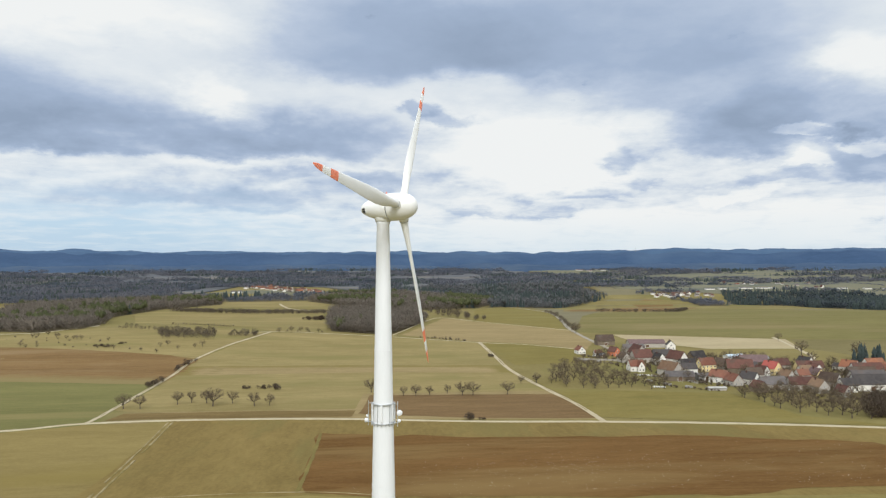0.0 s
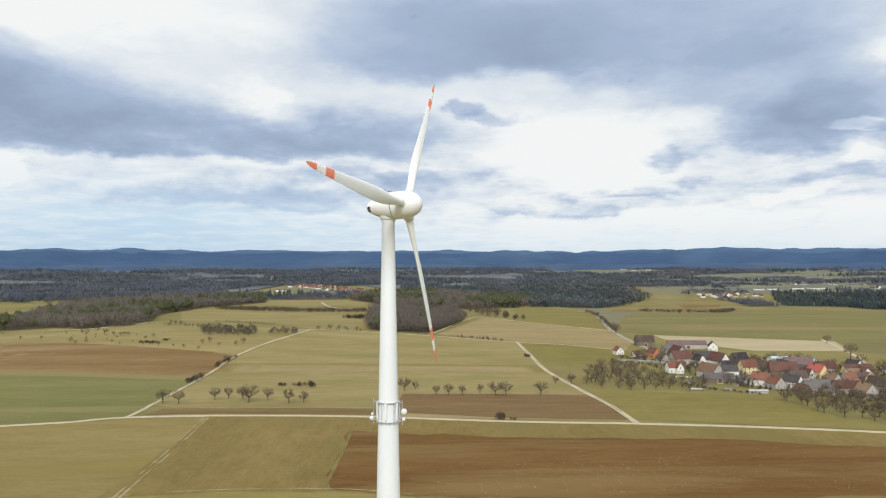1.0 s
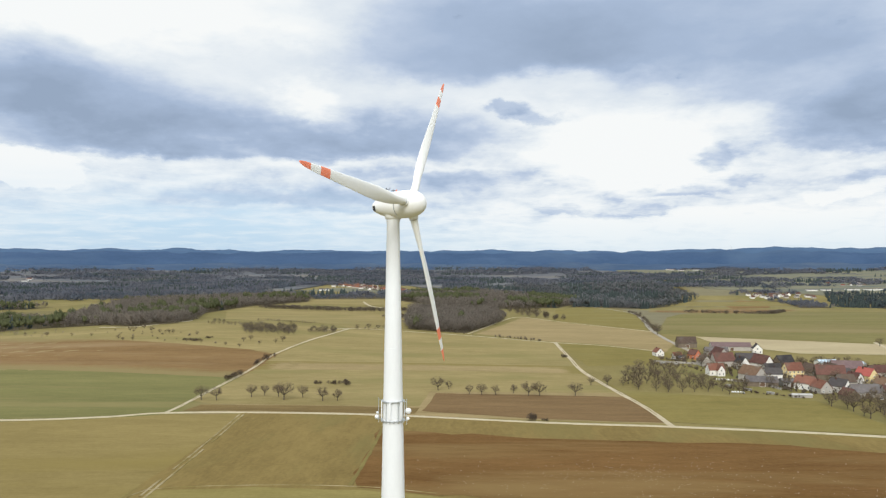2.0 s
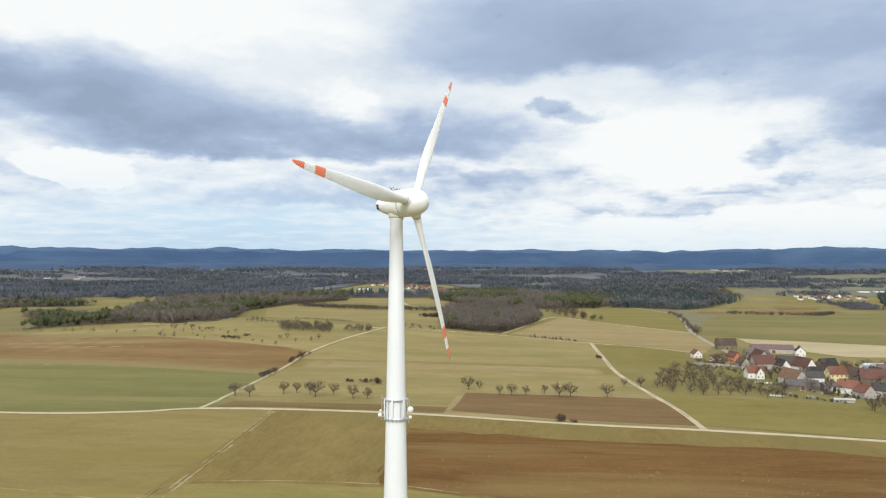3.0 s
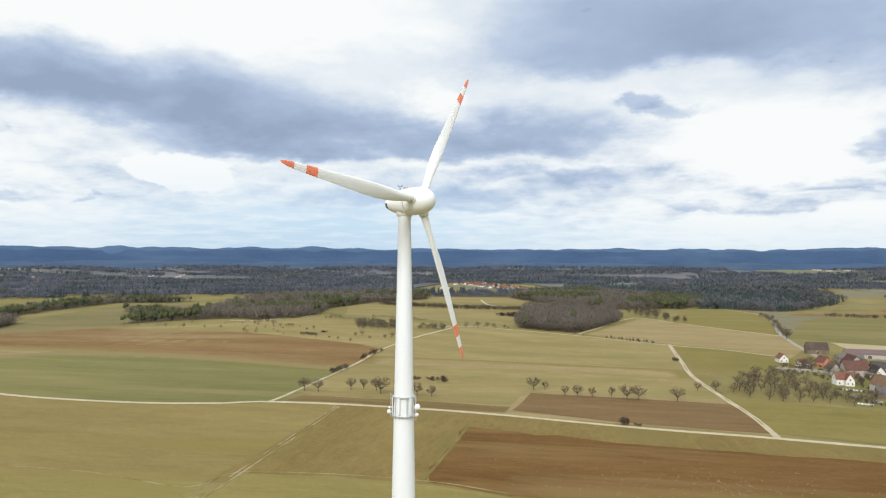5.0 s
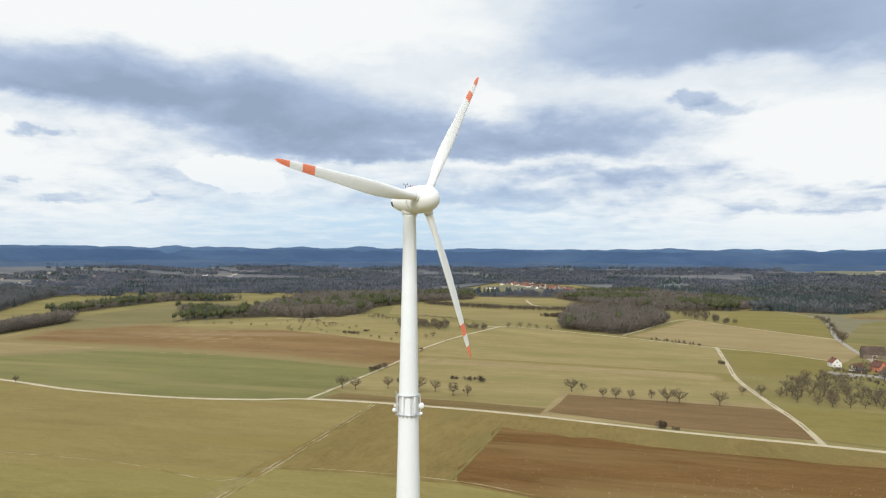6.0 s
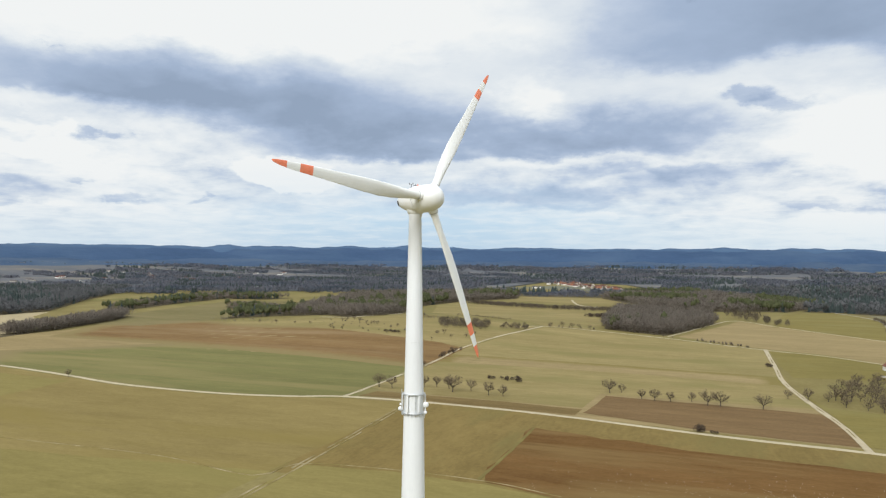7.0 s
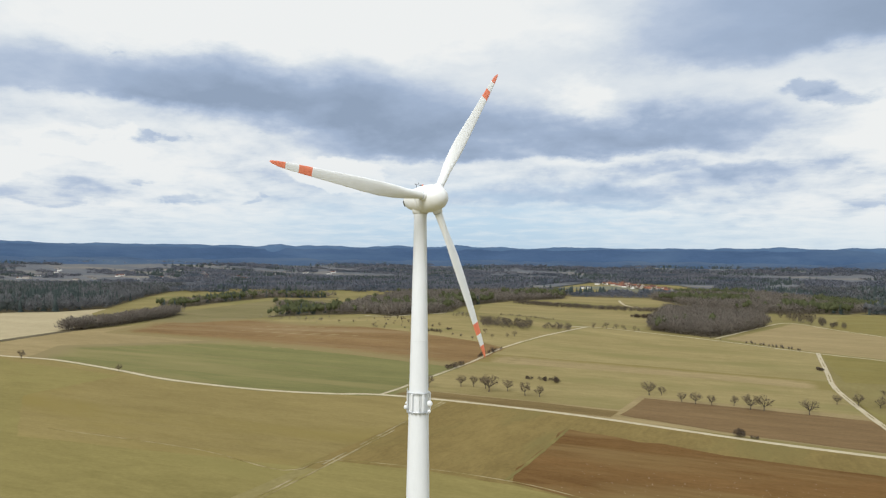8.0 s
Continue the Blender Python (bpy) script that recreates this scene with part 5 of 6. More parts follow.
# ---- woods, hedges and bushes: clumps merged into one mesh each ----
def clump_shape(rng, kind):
    """Unit tree (height 1): corner rows of triangles, and for each the way its bit of crown faces."""
    tris, faces_to = [], []

    def add(a, b, c, out, ways=None):
        a, b, c = Vector(a), Vector(b), Vector(c)
        ways = ways or (out, out, out)
        if (b - a).cross(c - a).dot(out) < 0:
            b, c, ways = c, b, (ways[0], ways[2], ways[1])
        tris.append((a, b, c))
        faces_to.append([w.normalized() for w in ways])

    def lobe(centre, rx, rz, around=6, rows=3):
        """A lumpy piece of crown."""
        grid = []
        turn = rng.uniform(0, 6.28)
        for k in range(rows):
            e = radians(-40 + 112 * k / (rows - 1))
            ring = []
            for i in range(around):
                t = turn + 6.283 * (i + 0.5 * (k % 2)) / around
                w = Vector((math.cos(t) * math.cos(e), math.sin(t) * math.cos(e), math.sin(e)))
                u = rng.uniform(0.8, 1.15)
                ring.append((centre + Vector((w.x * rx, w.y * rx, w.z * rz)) * u, w + Vector((rng.gauss(0, 0.2), rng.gauss(0, 0.2), 0.25))))
            grid.append(ring)
        top = (centre + Vector((0, 0, rz * rng.uniform(0.9, 1.1))), Vector((0, 0, 1)))
        for p, q in zip(grid, grid[1:]):
            for i in range(around):
                j = (i + 1) % around
                for tri in ((p[i], p[j], q[i]), (p[j], q[j], q[i])):
                    add(*(v for v, w in tri), tri[0][1] + tri[1][1] + tri[2][1], tuple(w for v, w in tri))
        for i in range(around):
            tri = (grid[-1][i], grid[-1][(i + 1) % around], top)
            add(*(v for v, w in tri), top[1], tuple(w for v, w in tri))

    if kind == "conifer":
        full = rng.uniform(0.8, 1.35)
        for k in range(5):
            z = 0.06 + 0.17 * k
            r = 0.20 * full * (1 - k / 5.6) ** 0.8
            turn = rng.uniform(0, 6.28)
            rim = [turn + 6.283 * i / 7 for i in range(7)]
            far = [r * rng.uniform(0.7, 1.25) for _ in rim]
            low = [z - 0.05 * rng.random() for _ in rim]
            tip = (0, 0, z + rng.uniform(0.20, 0.28))
            for i in range(7):
                j = (i + 1) % 7
                wa, wb = (Vector((math.cos(rim[n]), math.sin(rim[n]), 0.7)) for n in (i, j))
                add((far[i] * math.cos(rim[i]), far[i] * math.sin(rim[i]), low[i]), (far[j] * math.cos(rim[j]), far[j] * math.sin(rim[j]), low[j]), tip, wa + wb, (wa, wb, (wa + wb) / 2 + Vector((0, 0, 0.4))))
    elif kind in ("bare", "thin", "far"):
        # a leafless crown: many slender sprays reaching up and out, with an uneven outline
        twigs, length, thick, wide = {"bare": (150, 0.16, 0.10, 0.32), "thin": (84, 0.19, 0.14, 0.33), "far": (28, 0.30, 0.20, 0.34)}[kind]
        bumps = [Vector((rng.gauss(0, 1), rng.gauss(0, 1), rng.gauss(0.4, 0.7))).normalized() for _ in range(4)]
        for k in range(twigs):
            way = Vector((rng.gauss(0, 1), rng.gauss(0, 1), rng.gauss(0.2, 0.75))).normalized()
            reach = 0.80 + 0.34 * max(0.0, max(way.dot(q) for q in bumps) - 0.55) / 0.45
            reach *= rng.uniform(0.3, 1.0) ** 0.5
            p = Vector((way.x * wide, way.y * wide, way.z * 0.42)) * reach + Vector((0, 0, 0.46))
            s = length * rng.uniform(0.6, 1.3)
            p.z = max(0.0, p.z - s * 0.5)
            up = (way * 0.45 + Vector((rng.gauss(0, 0.3), rng.gauss(0, 0.3), 0.8))).normalized()
            a = up.cross(Vector((rng.gauss(0, 1), rng.gauss(0, 1), rng.gauss(0, 0.3)))).normalized() * s * thick
            add(p - a, p + a, p + up * s, way * 0.6 + Vector((0, 0, 0.6)))
        if kind == "bare":
            for a in (0, 1.57):
                c, s = 0.014 * math.cos(a), 0.014 * math.sin(a)
                add((-c, -s, -0.02), (c, s, -0.02), (0, 0, 0.6), Vector((s, -c, 0.01)))
    else:
        low, lobes, fuzz, size, wide = {"pine": (0.22, 3, 48, 0.075, 0.27), "spray": (0.10, 3, 130, 0.075, 0.34), "bush": (0.0, 3, 60, 0.10, 0.5)}[kind]
        made = []
        for k in range(lobes):
            t, u = 6.283 * (k + rng.uniform(-0.3, 0.3)) / lobes, rng.uniform(0.3, 0.55) if lobes > 1 else 0.0
            c = Vector((math.cos(t) * u * wide, math.sin(t) * u * wide, low + (1 - low) * (rng.uniform(0.4, 0.66) if lobes > 1 else 0.5)))
            rx, rz = wide * rng.uniform(0.5, 0.66) * (1 if lobes > 1 else 1.6), (1 - low) * rng.uniform(0.34, 0.46)
            if kind == "pine":
                lobe(c, rx * 0.8, rz * 0.8, 6, 3)
            elif kind == "bush":
                lobe(c - Vector((0, 0, rz * 0.2)), rx * 0.7, rz * 0.75, 5, 3)
            made.append((c, rx, rz))
        for k in range(fuzz):
            c, rx, rz = made[k % len(made)]
            way = Vector((rng.gauss(0, 1), rng.gauss(0, 1), rng.gauss(0.3, 0.8))).normalized()
            p = c + Vector((way.x * rx, way.y * rx, way.z * rz)) * (rng.uniform(0.3, 1.2) if kind == "spray" else rng.uniform(0.75, 1.2) if kind == "bush" else rng.uniform(0.9, 1.15))
            p.z = max(low * 0.5, p.z)
            s = size * rng.uniform(0.65, 1.3)
            a = (way.orthogonal().normalized() + Vector((rng.gauss(0, 0.5), rng.gauss(0, 0.5), rng.gauss(0, 0.5)))).normalized()
            b = (way.cross(a) * 0.5 + way * rng.uniform(0.2, 1.0)).normalized()
            add(p, p + a * s * (0.3 if kind == "spray" else 0.6), p + b * s * (1.5 if kind == "spray" else 1.0), way + Vector((0, 0, 0.25)))
        if kind != "bush":
            for a in (0, 1.57):
                c, s = 0.016 * math.cos(a), 0.016 * math.sin(a)
                add((-c, -s, -0.02), (c, s, -0.02), (0, 0, 0.6), Vector((s, -c, 0.01)))
    return np.array(tris, dtype=np.float32), np.array(faces_to, dtype=np.float32)


SHAPES = {k: [clump_shape(random.Random(31 + i), k) for i in range(8)] for k in ("conifer", "bare", "thin", "pine", "bush", "far", "spray")}


def merged(name, places, kind, tall, material, label, category, wide=1.0, seed=1, kindtag="stuff", vary=0.32):
    rng = np.random.default_rng(seed)
    rows, ways = [], []
    for x, y in places:
        t, o = SHAPES[kind][rng.integers(8)]
        a, s = rng.uniform(0, 6.283), tall * rng.uniform(1 - vary, 1 + vary)
        w = s * wide * rng.uniform(0.85, 1.15)
        ca, sa_ = math.cos(a), math.sin(a)
        c, d = ca * w, sa_ * w
        q = np.empty_like(t)
        q[..., 0] = t[..., 0] * c - t[..., 1] * d + x
        q[..., 1] = t[..., 0] * d + t[..., 1] * c + y
        q[..., 2] = t[..., 2] * s + height(x, y)
        rows.append(q)
        n = np.empty_like(o)
        n[..., 0], n[..., 1], n[..., 2] = o[..., 0] * ca - o[..., 1] * sa_, o[..., 0] * sa_ + o[..., 1] * ca, o[..., 2]
        ways.append(n)
    if not rows:
        return None
    v = np.concatenate(rows).reshape(-1, 3)
    ob = mesh_from(name, v, np.arange(len(v)).reshape(-1, 3), material, smooth=True)
    # a crown takes the light as one soft round form
    ob.data.normals_split_custom_set(np.concatenate(ways).reshape(-1, 3))
    return tagged(ob, label, category, kind=kindtag)


def wood(poly, gap, mix, seed, tall=17, far=None, floor=True):
    """A wood over an outline: mix gives the share of bare, pine and conifer trees; the kinds gather in patches."""
    rng = random.Random(seed)
    sets = {"bare": [], "pine": [], "conifer": []}
    edge_b, edge_p = mix
    for x, y in scatter(poly, gap, rng, 0.55):
        n = noise.noise(Vector((x * 0.006, y * 0.006, seed))) * 0.5 + 0.5 + rng.gauss(0, 0.09)
        sets["bare" if n < edge_b else "pine" if n < edge_p else "conifer"].append((x, y))
    # far swaps in a wood colour that has haze mixed into it
    merged("woodland", sets["bare"], "thin" if gap > 10 else "bare", tall, far or BARE_WOOD, "bare brown deciduous wood", "wood", 1.25, seed)
    merged("woodland", sets["pine"], "pine", tall * 1.02, far or PINE, "green pine wood", "wood", 1.2, seed + 1)
    merged("woodland", sets["conifer"], "conifer", tall * 1.05, SPRUCE, "dark spruce wood", "wood", 1.0, seed + 2, vary=0.38)
    if floor:
        sheet("forest_floor", poly, LITTER, "leaf-strewn floor of the wood", "ground", lift=0.7, step=60)


wood([(-50, 864), (22, 838), (76, 1040), (70, 1160), (-76, 1240)], 7.0, (0.86, 0.96), 5, 17)
wood([(-20, 1356), (72, 1296), (205, 1402), (340, 1900), (40, 2050), (-110, 1900), (-160, 1644)], 11.0, (0.60, 0.86), 6, 17)
wood([(-452, 905), (-376, 828), (-334, 852), (-429, 1195), (-408, 1394), (-330, 1531), (-345, 1610), (-440, 1760), (-720, 1500), (-560, 1000), (-526, 874)], 10.2, (0.64, 0.92), 7, 17)
wood([(-569, 815), (-526, 872), (-560, 1000), (-690, 1060), (-744, 1046), (-610, 930)], 9.0, (0.55, 0.85), 8, 12)
wood([(-646, 562), (-651, 625), (-693, 754), (-722, 805), (-742, 800), (-680, 640), (-662, 560)], 5.0, (0.95, 0.98), 9, 15)
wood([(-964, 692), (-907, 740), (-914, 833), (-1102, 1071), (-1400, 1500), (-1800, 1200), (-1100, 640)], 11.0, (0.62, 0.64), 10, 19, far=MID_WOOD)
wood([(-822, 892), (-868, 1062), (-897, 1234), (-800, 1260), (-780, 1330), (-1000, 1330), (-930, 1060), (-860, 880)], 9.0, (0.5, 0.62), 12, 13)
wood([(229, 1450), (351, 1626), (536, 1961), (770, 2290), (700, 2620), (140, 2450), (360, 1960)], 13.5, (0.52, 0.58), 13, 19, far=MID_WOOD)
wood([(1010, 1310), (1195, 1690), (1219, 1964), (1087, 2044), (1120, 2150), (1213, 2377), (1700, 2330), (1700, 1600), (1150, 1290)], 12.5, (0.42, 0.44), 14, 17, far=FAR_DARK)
wood([(960, 2000), (985, 2140), (960, 2269), (1080, 2200), (1060, 2010)], 13.0, (0.72, 0.8), 15, 14, far=HAZY_WOOD)
wood([(-160, 1680), (-330, 1640), (-400, 1740), (-340, 1830), (-160, 1800)], 13.0, (0.8, 0.9), 16, 9, far=HAZY_WOOD)


def far_woods():
    rng = random.Random(77)
    sets = {"far": [], "conifer": []}
    for _ in range(46000):
        a, r = radians(rng.uniform(-66, 46)), 40 * math.sqrt(rng.uniform(2000, 11500))
        x, y = 40 + math.sin(a) * r, 15 + math.cos(a) * r
        if (abs(x + 330) < 270 and 1950 < y < 2650) or (x > 300 and y < 2350):
            continue
        n = noise.noise(Vector((x * 0.0016, y * 0.0042, 5))) + 0.6 * noise.noise(Vector((x * 0.005, y * 0.012, 8)))
        open_land = 0.06 if x > 700 else -0.06 if x < -1500 else -0.36
        if n < open_land:
            continue
        sets["conifer" if noise.noise(Vector((x * 0.004, y * 0.008, 21))) + rng.gauss(0, 0.06) > 0.20 else "far"].append((x, y))
    merged("far_woodland", sets["far"], "far", 15, HAZY_WOOD, "distant bare woodland in haze-tinted blue-grey", "wood", 1.7, 90)
    merged("far_woodland", sets["conifer"], "conifer", 15, SPRUCE, "distant dark spruce woodland", "wood", 1.5, 91, vary=0.4)


far_woods()


def along(points, gap, rng, spread):
    return [(p.x + rng.gauss(0, spread), p.y + rng.gauss(0, spread)) for p in smooth_line(points, gap)]


R2 = random.Random(5)
merged("hedge", along([(-372, 1328), (-290, 1280), (-209, 1246), (-150, 1236), (-85, 1230)], 2.2, R2, 2.5) + along([(-372, 1340), (-290, 1292), (-209, 1258), (-150, 1248), (-85, 1242)], 2.2, R2, 2.5),
       "bare", 8.5, HEDGE, "long bare brown hedge across the slope", "hedge", 0.9, 41)
merged("hedge", along([(-150, 508), (-148, 522), (-148, 534)], 1.6, R2, 1.2), "bare", 4.6, BUSH_DARK, "dark bare hedge beside the field path", "hedge", 1.0, 42)
merged("hedge", along([(-152, 580), (-152, 588), (-151, 592)], 1.6, R2, 0.8) + along([(-151, 601), (-151, 612), (-150, 620)], 1.6, R2, 1.2), "bare", 4.6, BUSH_DARK, "dark bare hedge beside the field path", "hedge", 1.0, 43)
merged("hedge", along([(447, 1372), (585, 1345), (700, 1560), (797, 1745)], 3.2, R2, 3), "thin", 8, HEDGE, "distant bare hedge in the valley", "hedge", 1.2, 44)
merged("hedge", along([(255, 870), (264, 925), (290, 1080), (312, 1240)], 6, R2, 3), "bare", 6.5, HEDGE, "bare bushes along the lane", "hedge", 0.9, 45)
merged("hedge", along([(196, 640), (210, 610), (232, 596)], 2.5, R2, 1.5) + along([(180, 600), (205, 585), (222, 560)], 2.5, R2, 1.5) + along([(205, 520), (225, 512), (238, 480), (262, 466)], 2.6, R2, 2), "bush", 2.6, HEDGE, "garden hedges round the village", "hedge", 1.0, 46)
merged("hedge", along([(286, 440), (310, 425), (340, 418)], 2.2, R2, 2.5) + along([(300, 400), (318, 392), (330, 380), (300, 352)], 2.4, R2, 3), "bare", 6, HEDGE, "tangled bare hedge below the farms", "hedge", 1.0, 47)
merged("shrub_row", along([(56, 800), (80, 785), (104, 768)], 4.2, R2, 0.7) + along([(-16, 846), (10, 836), (30, 818)], 9.0, R2, 0.7) + along([(-110, 830), (-60, 840)], 11.0, R2, 0.8), "bush", 3.6, HEDGE, "row of small bushes along the field path", "shrub", 0.8, 48)
merged("shrub_row", along([(-243, 886), (-205, 874), (-169, 857)], 4.4, R2, 0.5) + along([(-246, 896), (-205, 884), (-166, 867)], 4.4, R2, 0.5), "bush", 3.0, HEDGE, "rows of small orchard bushes on the slope", "shrub", 0.5, 49)
merged("sapling_row", along([(-284, 823), (-258, 812), (-234, 799)], 5.0, R2, 0.8), "bare", 7.0, HEDGE, "row of thin bare saplings on the slope", "saplings", 0.7, 58)
merged("scrub", scatter([(-231, 792), (-218, 748), (-161, 747), (-173, 802)], 5.6, R2, 0.5), "bare", 7.5, HEDGE, "scrubby young bare trees", "scrub", 0.9, 50)
merged("scrub", along([(-150, 775), (-137, 780), (-124, 783)], 2.2, R2, 2.0), "bare", 8.0, HEDGE, "thicket of bare bushes beside the path", "scrub", 1.2, 59)
merged("scrub", scatter([(-420, 800), (-345, 730), (-240, 672), (-180, 680), (-240, 720), (-345, 790)], 21.0, R2, 0.6), "bush", 2.2, HEDGE, "scattered low bushes on the meadow", "scrub", 1.0, 51)
merged("scrub", scatter([(-580, 810), (-540, 770), (-430, 745), (-430, 800)], 15.0, R2, 0.6), "spray", 4.5, BARE_WOOD, "scattered young bare trees on the meadow", "scrub", 1.3, 52)
for x, y, tall in ((97, 1222, 15), (107, 1184, 16), (114, 1156, 15), (121, 1128, 17), (131, 1104, 16), (144, 1092, 19), (146, 1086, 15), (154, 1054, 12), (160, 1080, 10), (168, 1060, 9)):
    merged("poplar", [(x, y), (x + 1.5, y + 1), (x - 1, y + 2)], "bare", tall, HEDGE, "slender bare tree in a row before the wood", "tree", 0.8, int(x), kindtag="")["group"] = "trees before the wood"
merged("scrub", scatter([(200, 640), (420, 540), (340, 425), (250, 455), (225, 500), (215, 590)], 13.0, R2, 0.6), "bush", 2.4, HEDGE, "garden shrubs between the houses", "shrub", 1.0, 54)
merged("scrub", scatter(VILLAGE, 8.0, R2, 0.6), "bush", 2.6, BUSH_DARK, "dark garden shrubs between the houses", "shrub", 1.0, 56)
merged("scrub", scatter([(290, 436), (340, 420), (392, 445), (380, 420), (300, 380), (270, 400)], 6.5, R2, 0.6), "bush", 2.6, BUSH_DARK, "tangled shrubs below the farms", "shrub", 1.1, 57)
merged("spruce_group", scatter([(412, 566), (436, 560), (450, 585), (425, 590)], 6, R2), "conifer", 13, SPRUCE, "group of dark spruces behind the farm", "trees", 1.2, 55)


def bush(x, y, tall, wide, label="low dark bare bush in the meadow"):
    n = max(4, int(wide * 2.2))
    places = [(x + R2.gauss(0, wide * 0.3), y + R2.gauss(0, wide * 0.2)) for _ in range(n)]
    ob = merged("bush", places, "bare", tall * 1.15, BUSH_DARK, label, "bush", 1.1, int(abs(x * 7 + y)), kindtag="")
    return ob


for x, y, tall, wide in ((-82, 498, 2.4, 5), (-70, 497, 2.6, 6), (-60, 494, 4.2, 4), (60, 389, 3.8, 4), (67, 388, 1.6, 4), (-259, 704, 2.2, 9), (-249, 702, 2.4, 8), (-242, 717, 2.0, 7), (286, 372, 8, 9), (296, 384, 9, 10), (310, 396, 9, 10), (306, 372, 8, 8), (-82, 1090, 6, 16), (-100, 1095, 5, 12), (112, 640, 3, 4)):
    bush(x, y, tall, wide)


# ---- far settlements ----
def far_house(x, y, turn, length, width, eave, rise, wall, roof, label, category="house"):
    ob = gable_house(x, y, turn, length, width, eave, rise, wall, roof, label, category, windows=False, chimney=False, door=False)
    ob["group"] = "far settlement"
    return ob


def wrapped_bale(x, y, turn):
    bm = bmesh.new()
    bmesh.ops.create_cone(bm, cap_ends=True, segments=18, radius1=0.62, radius2=0.62, depth=1.25, matrix=Matrix.Rotation(radians(90), 4, "X"))
    bmesh.ops.bevel(bm, geom=[e for e in bm.edges if len(e.link_faces) == 2 and e.calc_face_angle(0) > 1.2], offset=0.12, segments=2, affect="EDGES")
    ob = part("wrapped_bale", bm, FRAME_W, smooth=True)
    ob.matrix_world = Matrix.Translation((x, y, height(x, y) + 0.72)) @ Matrix.Rotation(radians(turn), 4, "Z")
    return tagged(ob, "white plastic-wrapped silage bale beside the orchard", "bale", "silage bales")


R4 = random.Random(15)
for k in range(6):
    wrapped_bale(206 + 1.9 * k, 524 - 0.75 * k + R4.uniform(-0.4, 0.4), R4.uniform(-15, 15))
for k in range(5):
    wrapped_bale(199 + 1.6 * k, 474 - 0.5 * k, R4.uniform(-15, 15))


def garden_wall(points, tall, label):
    """A low wall with a coping along a line."""
    base = empty("garden_wall", Matrix(), label, "wall")
    for a, b in zip(points, points[1:]):
        a, b = Vector((*a, 0)), Vector((*b, 0))
        mid, d = (a + b) / 2, b - a
        m = Matrix.Translation((mid.x, mid.y, height(mid.x, mid.y))) @ Matrix.Rotation(math.atan2(d.y, d.x), 4, "Z")
        bm = bmesh.new()
        box_into(bm, (0, 0, tall / 2 - 0.2), (d.length, 0.3, tall + 0.4), m, 0.03)
        part("wall_panel", bm, PLASTER_G, base)
        bm = bmesh.new()
        box_into(bm, (0, 0, tall + 0.06), (d.length, 0.44, 0.12), m, 0.02)
        part("coping", bm, CONCRETE, base)
    return base


merged("hedge", along([(196, 506), (204, 488), (214, 474), (226, 462), (238, 456)], 2.0, R2, 1.2) + along([(180, 606), (203, 600), (210, 566), (222, 556)], 2.4, R2, 1.0), "bush", 1.8, BUSH_DARK, "dark low garden hedge at the village edge", "hedge", 1.0, 61)


def log_stack(x, y, turn, long):
    """Split logs piled between two posts."""
    base = empty("log_stack", Matrix.Translation((x, y, height(x, y) + 0.2)) @ Matrix.Rotation(radians(turn), 4, "Z"), "stack of pale split firewood beside the gardens", "firewood", "firewood stacks")
    for sx in (-1, 1):
        bm = bmesh.new()
        tube_into(bm, (sx * (long / 2 + 0.1), 0, -0.3), (sx * (long / 2 + 0.1), 0, 1.7), 0.06, 0.05, 6)
        part("post", bm, TIMBER, base)
    bm = bmesh.new()
    for row in range(5):
        for k in range(int(long / 0.32)):
            r = 0.14 + 0.03 * math.sin(k * 5.1 + row * 2.3)
            px = -long / 2 + 0.18 + 0.32 * k
            tube_into(bm, (px, -0.5, 0.16 + 0.29 * row), (px, 0.5, 0.16 + 0.29 * row), r, r, 6)
    tagged(part("wood_pile", bm, CONCRETE, base, "pale sawn log ends"), kind="stuff")
    return base


for x, y, turn, long in ((205, 497, -60, 5), (212, 482, -55, 6), (222, 470, -40, 5), (233, 462, -25, 6), (190, 606, -10, 5), (200, 600, -10, 4)):
    log_stack(x, y, turn, long)
garden_wall([(186, 618), (198, 611), (212, 606), (222, 600)], 1.4, "low pale garden wall at the village edge")
garden_wall([(216, 520), (228, 512), (236, 486)], 1.2, "low grey wall beside the farmyard")


def parked_car(x, y, turn, paint, label):
    base = empty("parked_car", Matrix.Translation((x, y, height(x, y) + 0.2)) @ Matrix.Rotation(radians(turn), 4, "Z"), label, "car", "parked cars")
    bm = bmesh.new()
    box_into(bm, (0, 0, 0.62), (4.2, 1.75, 0.62), bevel=0.14)
    part("body", bm, paint, base)
    bm = bmesh.new()
    box_into(bm, (-0.2, 0, 1.16), (2.3, 1.5, 0.52), bevel=0.18)
    part("cabin", bm, GLASS, base, "dark glazed cabin")
    for sx in (-1.3, 1.3):
        for sy in (-0.82, 0.82):
            bm = bmesh.new()
            bmesh.ops.create_cone(bm, cap_ends=True, segments=14, radius1=0.32, radius2=0.32, depth=0.22, matrix=Matrix.Translation((sx, sy, 0.32)) @ Matrix.Rotation(radians(90), 4, "X"))
            part("wheel", bm, DARK, base)


parked_car(207, 634, 20, FRAME_W, "white car parked by the garden")
parked_car(246, 650, -10, ROOF_GREY, "grey car parked in the yard")
parked_car(262, 498, 70, FRAME_W, "white car parked between farmhouses")
parked_car(226, 534, 8, ROOF_DARK, "dark car parked before the white house")
parked_car(282, 452, 5, FRAME_W, "white car parked beside the barn")

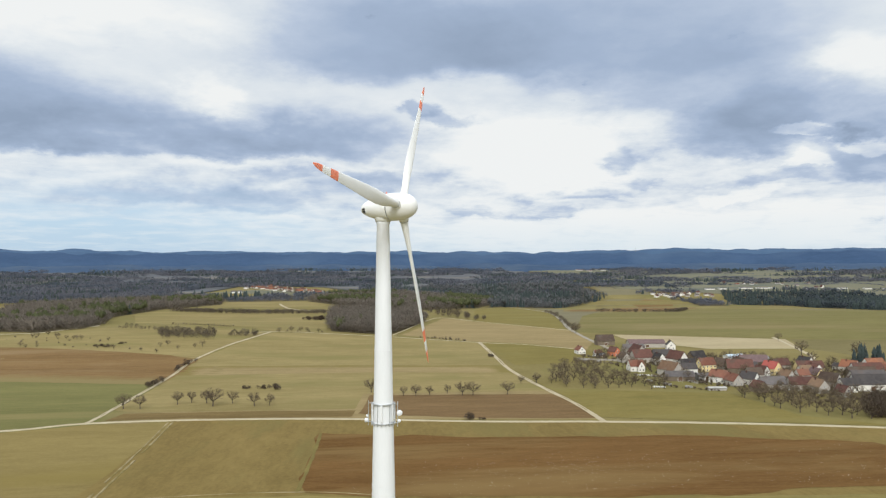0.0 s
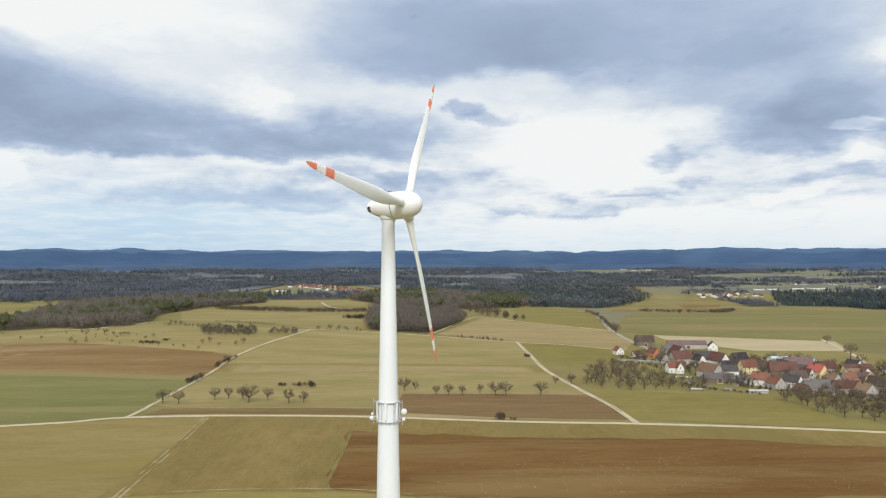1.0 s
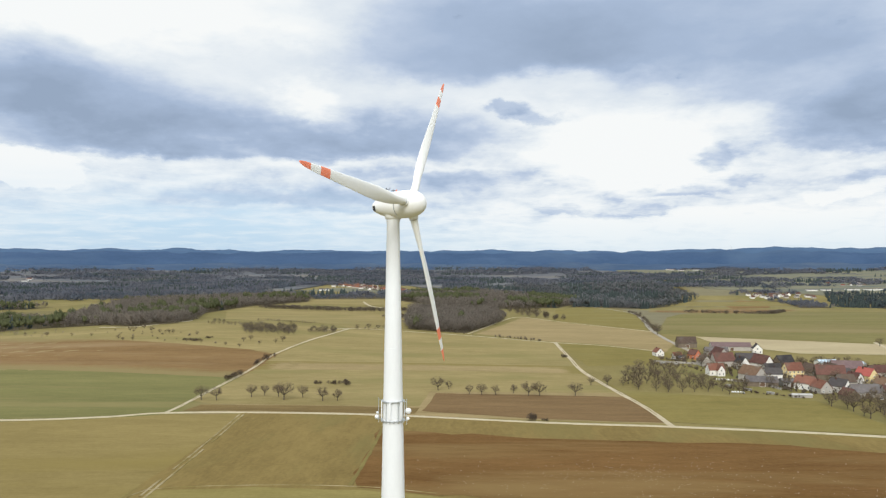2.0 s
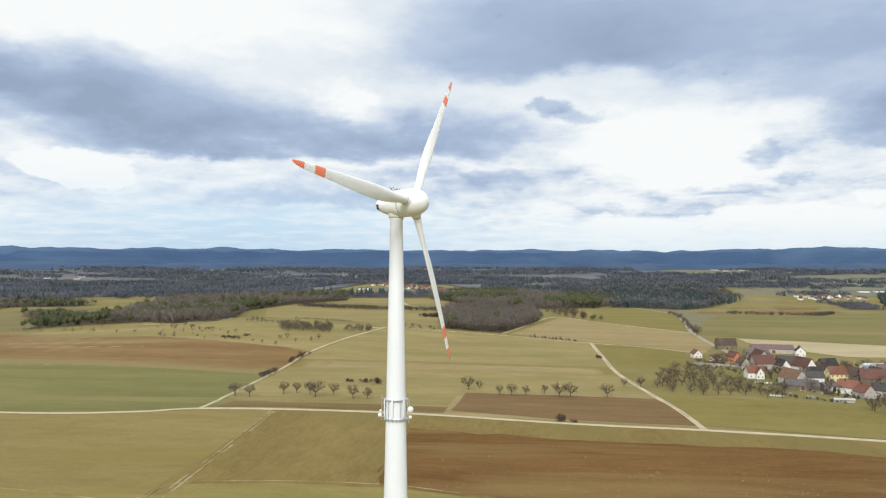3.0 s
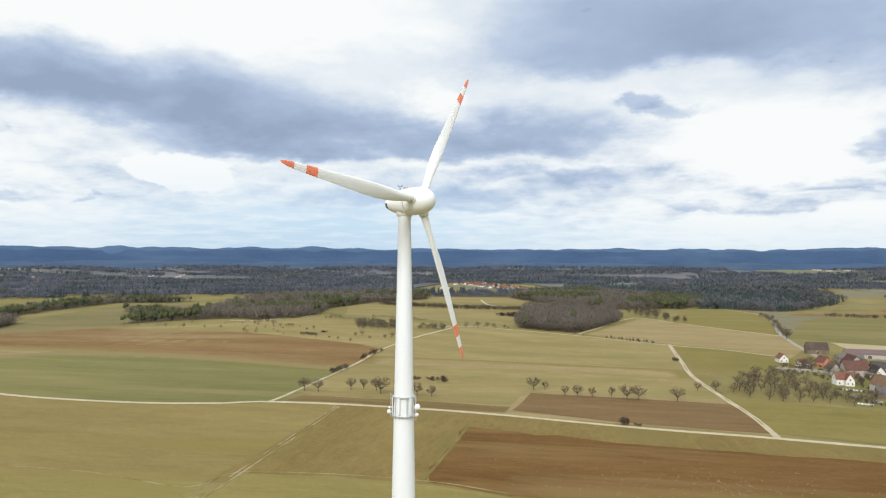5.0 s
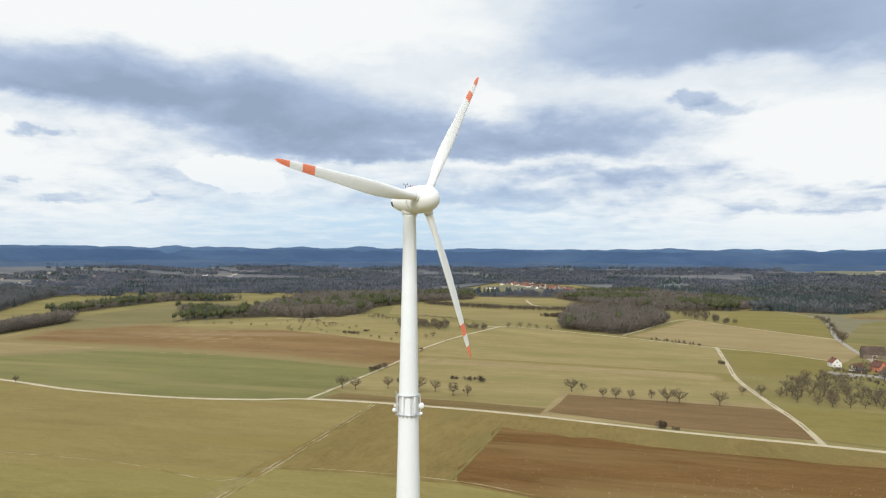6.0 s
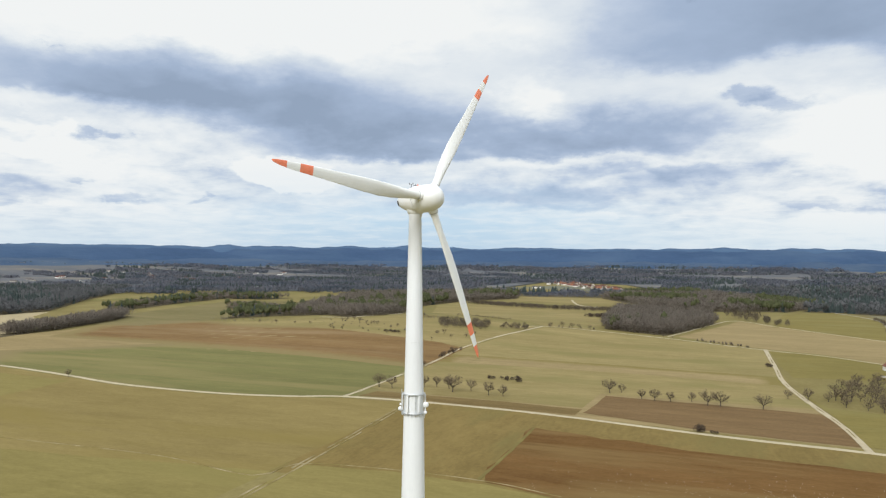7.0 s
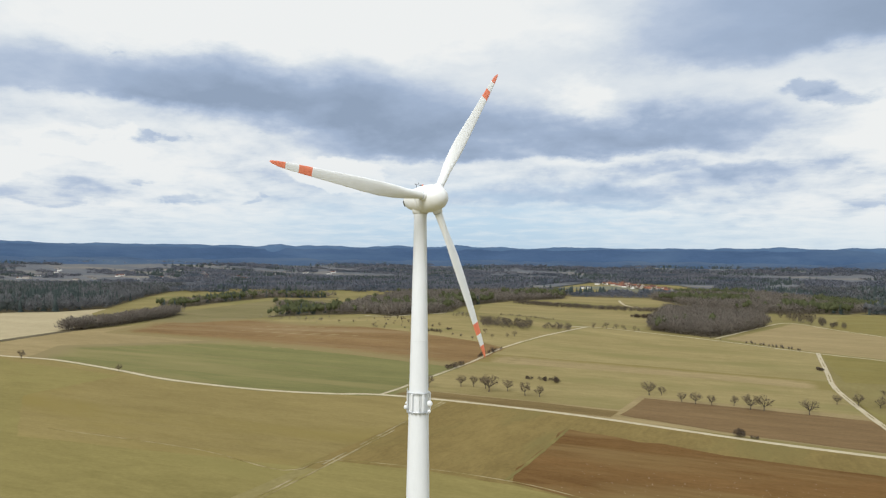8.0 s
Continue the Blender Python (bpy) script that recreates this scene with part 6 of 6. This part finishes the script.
R3 = random.Random(8)
RED_VILLAGE = [(-470, 2520), (-370, 2420), (-257, 2130), (-189, 2020), (-150, 2094), (-183, 2263), (-283, 2448), (-416, 2761), (-483, 2820)]
for x, y in scatter(RED_VILLAGE, 36, R3, 0.5):
    far_house(x, y, R3.choice((0, 20, 90, 110)), R3.uniform(11, 18), R3.uniform(8, 11), 4.2, 4.8, R3.choice((PLASTER, PLASTER_G, PLASTER_G)), R3.choice((ROOF_RED, ROOF_RED, ROOF_ORANGE, ROOF_WINE)), "far village house with a red roof")
for x, y, l in ((-432, 2150, 16), (-416, 2160, 12), (-470, 2540, 18), (-455, 2600, 18)):
    far_house(x, y, 10, l, 11, 5, 3, PLASTER, ROOF_GREY, "far white farm hall", "hall")
merged("scrub", scatter(RED_VILLAGE, 24, R3, 0.5), "far", 8, HEDGE, "bare trees between far village houses", "trees", 1.4, 62)
for k in range(46):
    a, r = radians(R3.uniform(-58, -33)), R3.uniform(2700, 3600)
    far_house(40 + math.sin(a) * r, 15 + math.cos(a) * r, R3.uniform(-20, 20), R3.uniform(14, 34), R3.uniform(10, 15), R3.uniform(5, 10), 4, R3.choice((PLASTER, PLASTER_G)), R3.choice((ROOF_GREY, ROOF_WINE, ROOF_GREY)), "far pale town building", "building")
for x, y, l in ((1195, 2425, 60), (1245, 2430, 50), (1340, 2440, 80), (1400, 2440, 70), (1440, 2445, 50), (1700, 2420, 60), (1790, 2410, 50), (1850, 2400, 40)):
    far_house(x, y, R3.uniform(-8, 8), l * 0.6, 16, 6, 1.5, PLASTER, ROOF_GREY, "far white industrial hall", "hall")
for k in range(24):
    x, y = R3.uniform(930, 1150), R3.uniform(2275, 2350)
    far_house(x, y, R3.choice((0, 90, 20)), 15, 11, 5, 5, R3.choice((PLASTER, PLASTER_G, PLASTER_G)), R3.choice((ROOF_WINE, ROOF_GREY, ROOF_BROWN)), "far house at the valley edge")


def valley_place(turn, far):
    return 40 + math.sin(radians(turn)) * far, 15 + math.cos(radians(turn)) * far


for k in range(34):
    x, y = valley_place(R3.uniform(26.5, 33.5), R3.uniform(2850, 3350))
    far_house(x, y, R3.choice((0, 90, 30)), R3.uniform(12, 18), R3.uniform(9, 12), 4.5, 4.5, R3.choice((PLASTER, PLASTER_G)), R3.choice((ROOF_WINE, ROOF_GREY, ROOF_BROWN, ROOF_RED)), "far house scattered over the valley side")
for k in range(9):
    x, y = valley_place(15.5 + 0.55 * k + R3.uniform(-0.2, 0.2), R3.uniform(3850, 4000))
    far_house(x, y, R3.uniform(-20, 20), R3.uniform(18, 34), 13, 5, 3, PLASTER, R3.choice((ROOF_GREY, ROOF_MAUVE)), "far pale building under the hills", "building")
for k in range(16):
    a, r = R3.uniform(13, 34), R3.uniform(2650, 3800)
    wide = R3.uniform(2.0, 4.5)
    merged("hedge", along([valley_place(a, r), valley_place(a + wide / 2, r + R3.uniform(-60, 60)), valley_place(a + wide, r + R3.uniform(-120, 120))], 6.5, R3, 4), "far", 9, HAZY_WOOD, "far bare hedgerow across the valley fields", "hedge", 1.2, 120 + k)


# ---- stones turned up by the plough ----
def field_stones():
    rng = random.Random(19)
    verts, faces = [], []
    for k in range(620):
        x, y = (rng.uniform(0, 240), 266 + abs(rng.gauss(0, 24))) if k % 3 else (rng.gauss(95, 22), rng.gauss(296, 9))
        if y > 340:
            continue
        s = rng.uniform(0.05, 0.17)
        n = len(verts)
        ring = [(x + s * math.cos(a) * rng.uniform(0.7, 1.2), y + s * math.sin(a) * rng.uniform(0.7, 1.2), height(x, y) + 0.26) for a in (0, 1.26, 2.51, 3.77, 5.03)]
        verts += ring + [(x, y, height(x, y) + 0.3 + s * 0.8)]
        faces += [(n + k, n + (k + 1) % 5, n + 5) for k in range(5)]
    tagged(mesh_from("field_stones", verts, faces, STONE), "pale stones scattered over ploughed soil", "stones", kind="stuff")


field_stones()


# ---- radio mast on the ridge ----
def radio_mast():
    a = radians(20.3)
    x, y, z = 40 + math.sin(a) * 4640, 15 + math.cos(a) * 4640, 150
    base = empty("radio_mast", Matrix.Translation((x, y, z)), "thin grey radio mast on the far ridge", "mast")
    bm = bmesh.new()
    tube_into(bm, (0, 0, 0), (0, 0, 32), 1.1, 0.8)
    part("shaft", bm, CONCRETE, base)
    bm = bmesh.new()
    tube_into(bm, (0, 0, 32), (0, 0, 42), 0.5, 0.3)
    part("aerial", bm, STEEL, base)


radio_mast()
